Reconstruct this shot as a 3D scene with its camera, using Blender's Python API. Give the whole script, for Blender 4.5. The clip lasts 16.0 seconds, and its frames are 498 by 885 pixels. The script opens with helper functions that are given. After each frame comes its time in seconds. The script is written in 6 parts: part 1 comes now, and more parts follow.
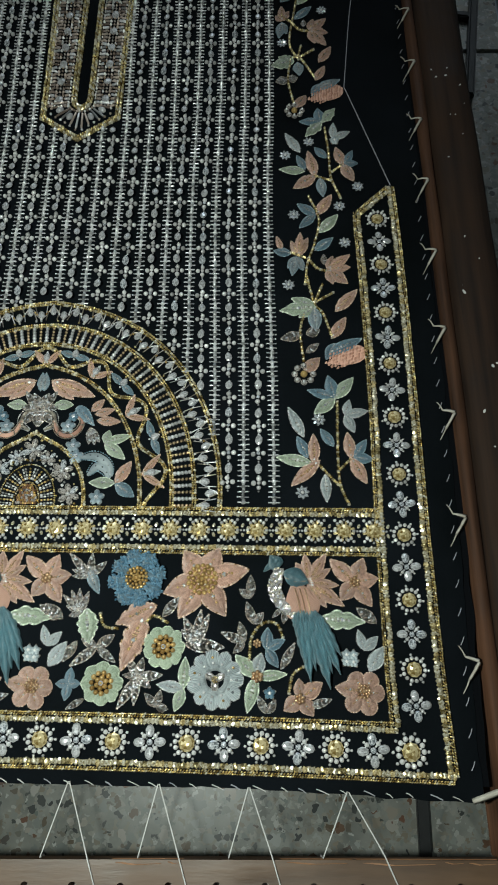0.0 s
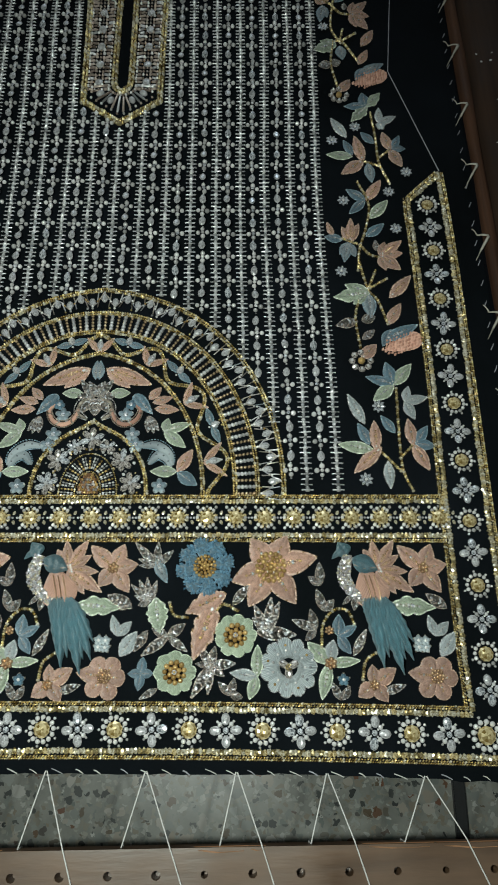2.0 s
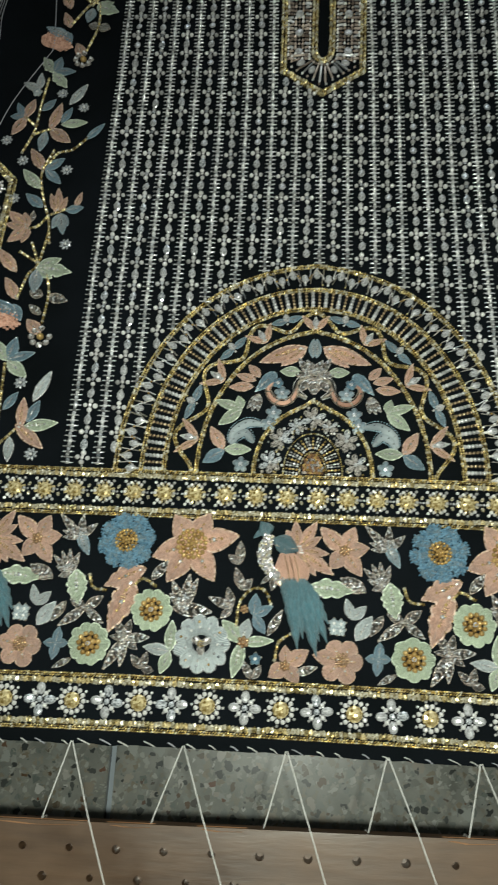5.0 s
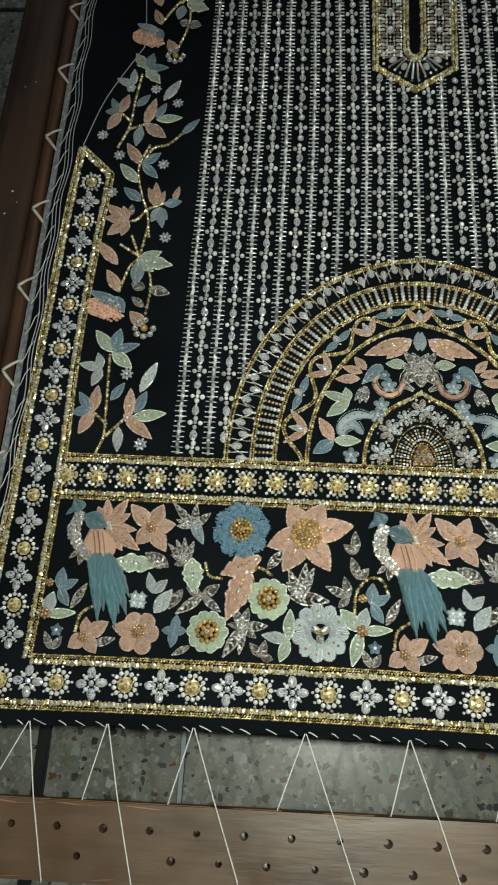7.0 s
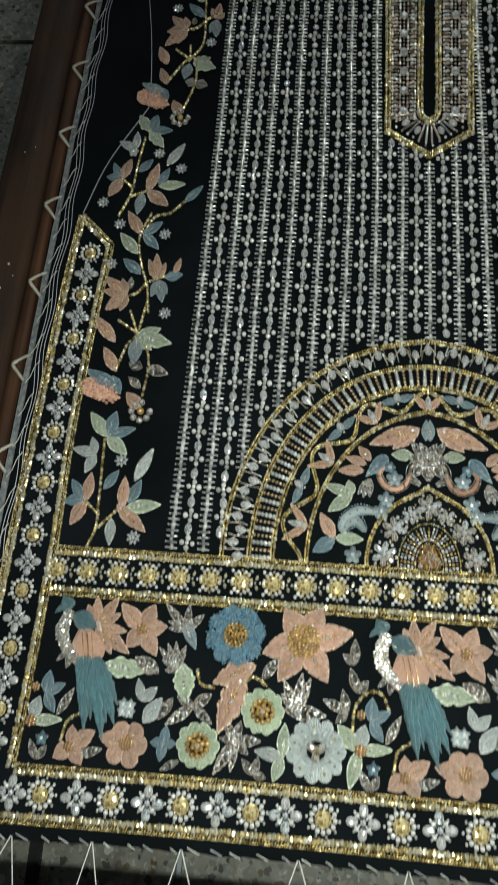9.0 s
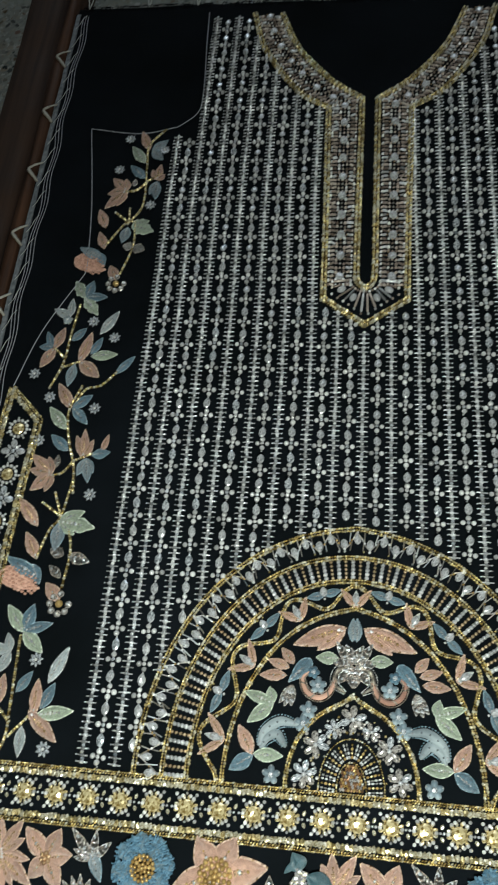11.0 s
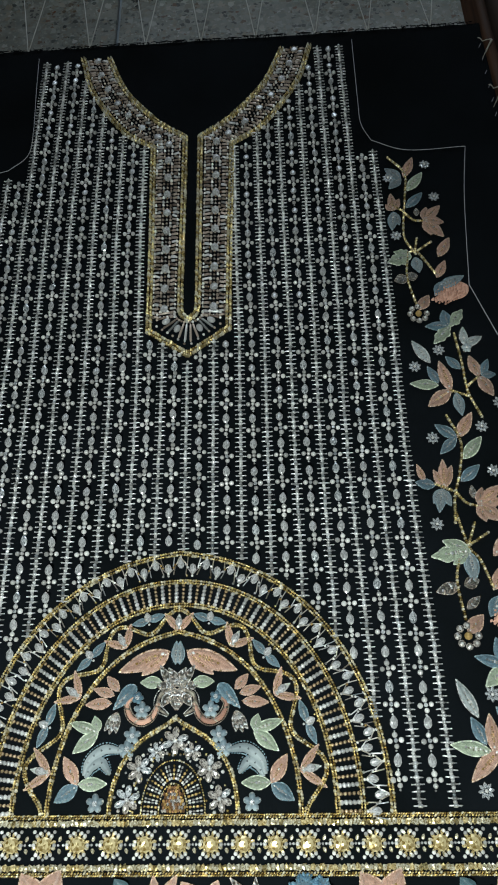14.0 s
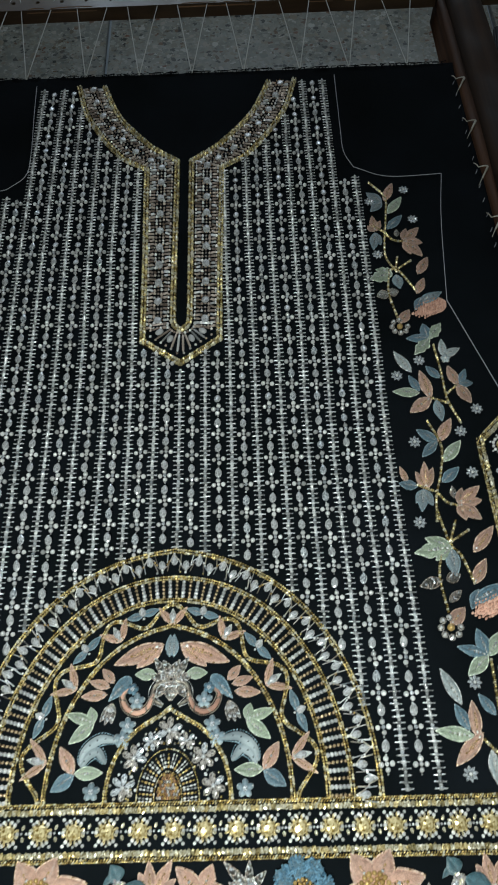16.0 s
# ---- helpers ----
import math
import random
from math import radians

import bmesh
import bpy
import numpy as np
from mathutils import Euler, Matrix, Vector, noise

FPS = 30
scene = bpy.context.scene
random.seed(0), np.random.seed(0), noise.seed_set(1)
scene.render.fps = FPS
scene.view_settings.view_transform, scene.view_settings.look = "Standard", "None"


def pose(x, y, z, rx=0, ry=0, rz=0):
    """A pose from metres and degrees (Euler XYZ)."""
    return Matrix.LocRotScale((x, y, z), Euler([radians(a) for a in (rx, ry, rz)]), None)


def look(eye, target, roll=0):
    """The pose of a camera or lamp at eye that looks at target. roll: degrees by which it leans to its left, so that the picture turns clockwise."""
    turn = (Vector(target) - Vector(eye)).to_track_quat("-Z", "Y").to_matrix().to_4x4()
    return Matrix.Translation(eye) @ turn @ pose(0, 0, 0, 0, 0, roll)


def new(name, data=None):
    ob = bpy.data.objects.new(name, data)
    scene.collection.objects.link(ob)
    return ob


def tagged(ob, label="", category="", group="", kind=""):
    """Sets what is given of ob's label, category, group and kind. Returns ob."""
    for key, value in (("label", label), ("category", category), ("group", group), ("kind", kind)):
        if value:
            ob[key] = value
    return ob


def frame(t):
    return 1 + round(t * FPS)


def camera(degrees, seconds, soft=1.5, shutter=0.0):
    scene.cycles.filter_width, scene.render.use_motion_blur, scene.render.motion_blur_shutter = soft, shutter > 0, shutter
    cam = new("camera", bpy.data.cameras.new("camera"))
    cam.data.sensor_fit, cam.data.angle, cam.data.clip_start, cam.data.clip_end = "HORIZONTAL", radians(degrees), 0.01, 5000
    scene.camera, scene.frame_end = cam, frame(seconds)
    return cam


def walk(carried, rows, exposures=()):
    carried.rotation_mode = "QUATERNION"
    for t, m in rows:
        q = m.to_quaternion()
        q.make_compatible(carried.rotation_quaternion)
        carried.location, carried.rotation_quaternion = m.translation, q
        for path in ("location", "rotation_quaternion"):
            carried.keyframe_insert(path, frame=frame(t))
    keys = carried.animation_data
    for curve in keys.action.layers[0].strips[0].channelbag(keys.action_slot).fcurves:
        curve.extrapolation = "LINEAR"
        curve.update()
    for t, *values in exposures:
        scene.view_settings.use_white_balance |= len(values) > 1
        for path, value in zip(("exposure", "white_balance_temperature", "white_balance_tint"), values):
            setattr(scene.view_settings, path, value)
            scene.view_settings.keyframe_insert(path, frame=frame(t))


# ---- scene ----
cam = camera(37.93, 16.0, soft=1.6, shutter=0.5)
PATH = [
    (0.0, (0.1776, 0.0298, 0.8723), (0.1590, 0.2470, 0.3133), -4.21),
    (0.5, (0.1595, 0.0302, 0.8695), (0.1456, 0.2430, 0.3086), -2.88),
    (1.0, (0.1439, 0.0291, 0.8690), (0.1351, 0.2394, 0.3071), -2.01),
    (1.5, (0.1325, 0.0288, 0.8686), (0.1281, 0.2379, 0.3062), -1.37),
    (2.0, (0.1188, 0.0289, 0.8702), (0.1163, 0.2381, 0.3079), -0.72),
    (2.5, (0.1043, 0.0291, 0.8703), (0.0984, 0.2373, 0.3075), -1.27),
    (3.0, (0.0869, 0.0301, 0.8716), (0.0765, 0.2367, 0.3084), -2.19),
    (3.5, (0.0661, 0.0306, 0.8717), (0.0557, 0.2362, 0.3081), -1.89),
    (4.0, (0.0446, 0.0333, 0.8704), (0.0283, 0.2377, 0.3066), -3.41),
    (4.5, (0.0181, 0.0336, 0.8676), (-0.0079, 0.2324, 0.3021), -5.84),
    (5.0, (-0.0108, 0.0311, 0.8643), (-0.0482, 0.2228, 0.2970), -8.55),
    (5.2, (-0.0223, 0.0303, 0.8624), (-0.0611, 0.2194, 0.2943), -9.07),
    (7.3, (-0.0964, 0.0141, 0.8678), (-0.1376, 0.2096, 0.3020), -8.98),
    (7.5, (-0.1023, 0.0126, 0.8673), (-0.1368, 0.2072, 0.3007), -7.44),
    (8.0, (-0.1016, 0.0120, 0.8660), (-0.1296, 0.2036, 0.2981), -6.64),
    (8.2, (-0.0962, 0.0201, 0.8662), (-0.1280, 0.2106, 0.2981), -7.42),
    (10.3, (-0.0365, 0.1869, 0.8673), (-0.1253, 0.3933, 0.3110), -18.21),
    (10.5, (-0.0285, 0.1917, 0.8682), (-0.1143, 0.4015, 0.3126), -17.46),
    (11.0, (-0.0116, 0.1981, 0.8799), (-0.0873, 0.4248, 0.3296), -14.88),
    (11.5, (0.0058, 0.1972, 0.8857), (-0.0540, 0.4371, 0.3390), -11.85),
    (12.0, (0.0265, 0.1973, 0.8918), (-0.0236, 0.4406, 0.3456), -10.53),
    (12.5, (0.0439, 0.1950, 0.8907), (-0.0001, 0.4403, 0.3449), -10.16),
    (13.0, (0.0584, 0.1932, 0.8916), (0.0179, 0.4375, 0.3451), -10.39),
    (13.5, (0.0758, 0.1935, 0.8923), (0.0419, 0.4383, 0.3455), -9.64),
    (14.0, (0.0823, 0.1993, 0.8897), (0.0517, 0.4443, 0.3428), -8.5),
    (14.5, (0.0875, 0.2008, 0.8877), (0.0629, 0.4444, 0.3399), -7.62),
    (15.0, (0.0959, 0.2007, 0.8903), (0.0727, 0.4474, 0.3439), -7.54),
    (15.5, (0.0872, 0.1928, 0.8963), (0.0731, 0.4551, 0.3568), -4.57),
    (16.0, (0.0696, 0.1664, 0.9009), (0.0609, 0.4374, 0.3656), -3.51),
]
EXPOSURES = [(0.0, 0.19, 6420, 7), (2.0, 0.1, 6450, 7), (5.0, 0.3, 6850, 7), (7.5, 0.27, 6850, 7), (8.2, 0.25, 6850, 7), (10.3, 0.57, 6550, 8), (12.5, 0.57, 6400, 9), (14.2, 0.55, 6320, 9), (16.0, 0.63, 6270, 9)]
walk(cam, [(t, look(eye, target, roll)) for t, eye, target, roll in PATH], EXPOSURES)

# ---- light ----
world = bpy.data.worlds.new("sky")
scene.world = world
world.use_nodes = True
sky = world.node_tree.nodes.new("ShaderNodeTexSky")
sky.sky_type, sky.sun_disc, sky.sun_elevation, sky.sun_rotation = "NISHITA", False, radians(35), radians(200)
back = world.node_tree.nodes["Background"]
world.node_tree.links.new(sky.outputs[0], back.inputs[0])
back.inputs[1].default_value = 0.1

CLOTH = 0.3776  # height of the stretched cloth over the floor

torch = bpy.data.lights.new("torch", "SPOT")
torch.energy, torch.color, torch.shadow_soft_size = 15.3, (0.915, 1.0, 0.925), 0.006
torch.spot_size, torch.spot_blend = radians(140), 1.0
new("torch", torch).matrix_world = look((0.008, 0.028, CLOTH + 0.55), (0.008, 0.055, 0.0))

daylight = bpy.data.lights.new("window_daylight", "AREA")
daylight.shape, daylight.size, daylight.size_y, daylight.energy, daylight.color = "RECTANGLE", 1.5, 1.1, 8.2, (0.84, 0.95, 1.0)
new("window_daylight", daylight).matrix_world = look((0.2, 2.6, 1.65), (0.2, 1.0, 0.5))


# ---- materials ----
def material(name, base, rough=0.5, metal=0.0, coat=0.0, spread=0.0, **more):
    m = bpy.data.materials.new(name)
    m.use_nodes = True
    b = m.node_tree.nodes["Principled BSDF"]
    b.inputs["Base Color"].default_value = (*base, 1)
    b.inputs["Roughness"].default_value, b.inputs["Metallic"].default_value = rough, metal
    b.inputs["Coat Weight"].default_value = coat
    for key, value in more.items():
        b.inputs[key.replace("_", " ")].default_value = value
    return m


def node(m, kind, **values):
    n = m.node_tree.nodes.new(kind)
    for key, value in values.items():
        n.inputs[key.replace("_", " ")].default_value = value
    return n


def link(m, a, b):
    m.node_tree.links.new(a, b)


def shader(m):
    return m.node_tree.nodes["Principled BSDF"]


def ramp(m, source, stops):
    r = m.node_tree.nodes.new("ShaderNodeValToRGB")
    link(m, source, r.inputs[0])
    e = r.color_ramp.elements
    while len(e) < len(stops):
        e.new(0.5)
    for el, (at, col) in zip(e, stops):
        el.position, el.color = at, (*col, 1)
    return r.outputs[0]


def bump(m, height, strength, distance):
    b = node(m, "ShaderNodeBump", Strength=strength, Distance=distance)
    link(m, height, b.inputs["Height"])
    link(m, b.outputs[0], shader(m).inputs["Normal"])


def coords(m, which="Object", scale=(1, 1, 1)):
    t = m.node_tree.nodes.new("ShaderNodeTexCoord")
    p = m.node_tree.nodes.new("ShaderNodeMapping")
    p.inputs["Scale"].default_value = scale
    link(m, t.outputs[which], p.inputs[0])
    return p.outputs[0]


def noisy(m, vector, scale, detail=3.0, rough=0.55):
    n = node(m, "ShaderNodeTexNoise", Scale=scale, Detail=detail, Roughness=rough)
    link(m, vector, n.inputs["Vector"])
    return n.outputs["Fac"]


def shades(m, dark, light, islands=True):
    """Base colour that varies from piece to piece; on cut stones from facet to facet, as painted-in reflections."""
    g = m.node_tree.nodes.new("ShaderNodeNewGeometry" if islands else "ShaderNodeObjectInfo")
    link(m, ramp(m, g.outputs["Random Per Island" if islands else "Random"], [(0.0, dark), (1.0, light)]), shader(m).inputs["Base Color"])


def satin(name, dark, light):
    """Filled satin stitch: fine slanting threads with a soft gloss."""
    m = material(name, light, 0.55, Sheen_Weight=0.25)
    uv = m.node_tree.nodes.new("ShaderNodeTexCoord")
    cut = m.node_tree.nodes.new("ShaderNodeSeparateXYZ")
    link(m, uv.outputs["UV"], cut.inputs[0])
    side = node(m, "ShaderNodeMath")
    side.operation = "ABSOLUTE"
    link(m, cut.outputs[1], side.inputs[0])
    run = node(m, "ShaderNodeMath")
    run.operation = "MULTIPLY_ADD"
    run.inputs[1].default_value = 0.45
    link(m, side.outputs[0], run.inputs[0])
    link(m, cut.outputs[0], run.inputs[2])
    wob = noisy(m, coords(m), 16.0, 3.0)
    sway = node(m, "ShaderNodeMath")
    sway.operation = "MULTIPLY_ADD"
    sway.inputs[1].default_value = 0.06
    link(m, wob, sway.inputs[0])
    link(m, run.outputs[0], sway.inputs[2])
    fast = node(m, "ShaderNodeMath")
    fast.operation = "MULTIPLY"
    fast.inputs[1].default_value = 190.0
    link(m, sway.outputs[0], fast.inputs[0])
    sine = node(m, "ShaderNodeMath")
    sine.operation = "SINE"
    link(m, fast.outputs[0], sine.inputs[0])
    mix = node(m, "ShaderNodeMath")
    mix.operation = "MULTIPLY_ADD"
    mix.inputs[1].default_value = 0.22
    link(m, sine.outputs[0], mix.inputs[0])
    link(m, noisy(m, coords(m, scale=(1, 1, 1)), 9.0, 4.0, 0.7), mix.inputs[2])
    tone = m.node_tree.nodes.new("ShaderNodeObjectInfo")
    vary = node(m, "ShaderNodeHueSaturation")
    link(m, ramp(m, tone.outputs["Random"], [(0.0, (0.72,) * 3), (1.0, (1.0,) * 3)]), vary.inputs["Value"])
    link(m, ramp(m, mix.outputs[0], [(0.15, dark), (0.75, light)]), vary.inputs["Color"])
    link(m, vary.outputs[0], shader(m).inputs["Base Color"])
    bump(m, mix.outputs[0], 0.8, 0.0016)
    return m


VELVET = material("black_velvet", (0.003, 0.0035, 0.0045), 0.95, Sheen_Weight=0.012, Sheen_Roughness=0.4)
shader(VELVET).inputs["Specular IOR Level"].default_value = 0.03
link(VELVET, ramp(VELVET, noisy(VELVET, coords(VELVET), 9.0, 5.0), [(0.3, (0.0024, 0.0034, 0.0039)), (0.75, (0.0060, 0.0078, 0.0102))]), shader(VELVET).inputs["Base Color"])
bump(VELVET, noisy(VELVET, coords(VELVET), 1800.0, 2.0), 0.4, 0.0006)
TAPE = material("dark_edge_tape", (0.003, 0.0035, 0.0045), 0.95)
shader(TAPE).inputs["Specular IOR Level"].default_value = 0.05
bump(TAPE, noisy(TAPE, coords(TAPE), 900.0), 0.5, 0.0006)

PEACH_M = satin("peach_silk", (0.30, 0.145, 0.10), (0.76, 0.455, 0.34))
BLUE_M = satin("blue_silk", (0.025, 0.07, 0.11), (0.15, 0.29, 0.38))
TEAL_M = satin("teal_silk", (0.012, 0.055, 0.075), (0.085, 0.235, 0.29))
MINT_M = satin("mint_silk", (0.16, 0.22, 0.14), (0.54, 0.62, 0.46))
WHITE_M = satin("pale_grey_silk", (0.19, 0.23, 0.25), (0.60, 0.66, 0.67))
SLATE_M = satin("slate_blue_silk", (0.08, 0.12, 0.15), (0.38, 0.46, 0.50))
CORD = material("antique_silver_cord", (0.34, 0.30, 0.25), 0.34, 0.75)
shades(CORD, (0.16, 0.135, 0.11), (0.52, 0.47, 0.40))
bump(CORD, noisy(CORD, coords(CORD), 2500.0, 1.0), 0.6, 0.0003)
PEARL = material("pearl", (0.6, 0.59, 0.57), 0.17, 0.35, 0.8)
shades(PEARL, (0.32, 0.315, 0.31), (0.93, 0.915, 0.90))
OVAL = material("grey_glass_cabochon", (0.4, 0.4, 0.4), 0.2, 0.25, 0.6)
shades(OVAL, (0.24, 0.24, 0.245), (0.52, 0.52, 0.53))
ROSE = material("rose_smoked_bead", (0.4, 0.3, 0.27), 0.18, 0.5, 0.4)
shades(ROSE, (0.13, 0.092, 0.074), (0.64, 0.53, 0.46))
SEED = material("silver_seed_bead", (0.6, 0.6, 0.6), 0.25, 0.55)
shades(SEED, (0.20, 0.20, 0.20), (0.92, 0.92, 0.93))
# tones run dark to bright so cut facets carry painted inner reflections
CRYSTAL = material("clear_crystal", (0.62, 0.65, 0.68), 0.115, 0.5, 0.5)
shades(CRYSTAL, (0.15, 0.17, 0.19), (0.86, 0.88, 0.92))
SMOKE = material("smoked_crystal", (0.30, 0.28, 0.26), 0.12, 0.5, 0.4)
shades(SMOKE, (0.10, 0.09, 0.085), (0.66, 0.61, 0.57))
GOLD = material("gold_bead", (0.83, 0.62, 0.24), 0.24, 0.9)
shades(GOLD, (0.24, 0.165, 0.05), (1.0, 0.85, 0.48))
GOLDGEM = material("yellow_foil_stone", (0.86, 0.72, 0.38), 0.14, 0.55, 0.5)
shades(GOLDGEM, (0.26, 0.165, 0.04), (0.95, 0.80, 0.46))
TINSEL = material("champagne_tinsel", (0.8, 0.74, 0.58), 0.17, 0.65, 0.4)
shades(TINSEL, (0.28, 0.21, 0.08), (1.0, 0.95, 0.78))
COPPER = material("copper_bead", (0.55, 0.35, 0.2), 0.25, 0.7)
shades(COPPER, (0.34, 0.2, 0.11), (0.72, 0.5, 0.3))
DARKCOPPER = material("dark_copper_bead", (0.2, 0.1, 0.05), 0.3, 0.6)
shades(DARKCOPPER, (0.09, 0.045, 0.022), (0.30, 0.16, 0.08))
BRONZE = material("bronze_bead", (0.34, 0.22, 0.11), 0.24, 0.75)
shades(BRONZE, (0.26, 0.185, 0.11), (0.60, 0.46, 0.30))
GOLDPEARL = material("golden_pearl", (0.45, 0.28, 0.11), 0.2, 0.5, 0.6)
shades(GOLDPEARL, (0.28, 0.165, 0.05), (0.62, 0.42, 0.17))
SEQUIN = material("silver_sequin", (0.75, 0.72, 0.72), 0.14, 0.8)
shades(SEQUIN, (0.45, 0.41, 0.43), (0.92, 0.88, 0.9))
PEACHRIM = material("peach_chain_stitch", (0.55, 0.38, 0.30), 0.5, 0.15)
shades(PEACHRIM, (0.30, 0.19, 0.145), (0.68, 0.50, 0.41))
MINTRIM = material("mint_chain_stitch", (0.5, 0.55, 0.45), 0.5, 0.1)
shades(MINTRIM, (0.27, 0.32, 0.24), (0.72, 0.78, 0.64))
BLUERIM = material("blue_chain_stitch", (0.2, 0.3, 0.36), 0.5, 0.1)
shades(BLUERIM, (0.06, 0.115, 0.15), (0.30, 0.41, 0.48))
PEWTER = material("pewter_foil", (0.15, 0.14, 0.125), 0.3, 0.7)
link(PEWTER, ramp(PEWTER, noisy(PEWTER, coords(PEWTER), 7.0, 4.0, 0.7), [(0.3, (0.035, 0.032, 0.03)), (0.7, (0.30, 0.28, 0.25))]), shader(PEWTER).inputs["Base Color"])
bump(PEWTER, noisy(PEWTER, coords(PEWTER), 26.0, 2.0), 0.9, 0.03)
TAPEGREY = material("grey_selvedge_tape", (0.16, 0.17, 0.18), 0.8)
link(TAPEGREY, ramp(TAPEGREY, noisy(TAPEGREY, coords(TAPEGREY), 240.0, 4.0), [(0.3, (0.07, 0.08, 0.09)), (0.7, (0.23, 0.24, 0.25))]), shader(TAPEGREY).inputs["Base Color"])
bump(TAPEGREY, noisy(TAPEGREY, coords(TAPEGREY), 900.0), 0.6, 0.0006)
ECRU = material("ecru_cotton_tape", (0.40, 0.37, 0.31), 0.8)
link(ECRU, ramp(ECRU, noisy(ECRU, coords(ECRU), 130.0, 3.0), [(0.3, (0.30, 0.27, 0.22)), (0.7, (0.50, 0.47, 0.41))]), shader(ECRU).inputs["Base Color"])
bump(ECRU, noisy(ECRU, coords(ECRU), 1500.0, 2.0), 0.5, 0.0004)
KNOT = material("peach_knots", (0.66, 0.34, 0.25), 0.6)
shades(KNOT, (0.36, 0.18, 0.125), (0.64, 0.38, 0.29))
BLUEKNOT = material("blue_knots", (0.11, 0.23, 0.32), 0.55)
shades(BLUEKNOT, (0.04, 0.105, 0.165), (0.15, 0.275, 0.37))
COTTON = material("white_cotton", (0.52, 0.51, 0.49), 0.8)
bump(COTTON, noisy(COTTON, coords(COTTON), 1500.0, 2.0), 0.5, 0.0004)
CHALK = material("chalk_line", (0.34, 0.34, 0.38), 0.9)
IRON = material("black_iron", (0.012, 0.013, 0.014), 0.5, 0.3)
bump(IRON, noisy(IRON, coords(IRON), 160.0), 0.3, 0.001)
PLASTER = material("pale_plaster", (0.58, 0.57, 0.53), 0.85)
link(PLASTER, ramp(PLASTER, noisy(PLASTER, coords(PLASTER), 2.2, 6.0), [(0.3, (0.50, 0.49, 0.45)), (0.7, (0.64, 0.63, 0.59))]), shader(PLASTER).inputs["Base Color"])


def wood(name, dark, light, gloss, coat=0.15, run=(5, 120, 120)):
    m = material(name, light, gloss, coat=coat)
    grain = noisy(m, coords(m, scale=run), 1.0, 5.0, 0.6)
    blot = noisy(m, coords(m), 14.0, 4.0)
    mix = node(m, "ShaderNodeMath")
    mix.operation = "MULTIPLY_ADD"
    mix.inputs[1].default_value = 0.6
    link(m, grain, mix.inputs[0])
    half = node(m, "ShaderNodeMath")
    half.operation = "MULTIPLY"
    half.inputs[1].default_value = 0.4
    link(m, blot, half.inputs[0])
    link(m, half.outputs[0], mix.inputs[2])
    link(m, ramp(m, mix.outputs[0], [(0.32, dark), (0.68, light)]), shader(m).inputs["Base Color"])
    link(m, ramp(m, blot, [(0.3, (gloss - 0.12,) * 3), (0.7, (gloss + 0.2,) * 3)]), shader(m).inputs["Roughness"])
    bump(m, grain, 0.35, 0.0012)
    return m


RAILWOOD = wood("worn_brown_wood", (0.032, 0.017, 0.009), (0.112, 0.064, 0.035), 0.40, 0.12, (9, 60, 60))
BROWNWOOD = wood("matt_brown_wood", (0.009, 0.005, 0.004), (0.058, 0.030, 0.018), 0.74, 0.0, (120, 5, 120))
DARKWOOD = wood("dark_red_brown_wood", (0.006, 0.0035, 0.0025), (0.040, 0.020, 0.011), 0.74, 0.0, (120, 5, 120))
REDWOOD = wood("worn_red_wood", (0.016, 0.007, 0.004), (0.10, 0.044, 0.022), 0.72, 0.0, (160, 4, 160))
for rough_wood in (BROWNWOOD, DARKWOOD, REDWOOD):
    shader(rough_wood).inputs["Specular IOR Level"].default_value = 0.22
RAWWOOD = wood("chipped_raw_wood", (0.12, 0.055, 0.024), (0.30, 0.15, 0.07), 0.6)

TERRAZZO = material("grey_terrazzo", (0.3, 0.3, 0.28), 0.28)
where = coords(TERRAZZO)
warp = node(TERRAZZO, "ShaderNodeTexNoise", Scale=130.0, Detail=2.0)
link(TERRAZZO, where, warp.inputs["Vector"])
bent = node(TERRAZZO, "ShaderNodeMix")
bent.data_type = "RGBA"
bent.inputs["Factor"].default_value = 0.012
link(TERRAZZO, where, bent.inputs["A"])
link(TERRAZZO, warp.outputs["Color"], bent.inputs["B"])
ground_tone = ramp(TERRAZZO, noisy(TERRAZZO, where, 26.0, 6.0), [(0.3, (0.115, 0.12, 0.108)), (0.7, (0.235, 0.235, 0.21))])
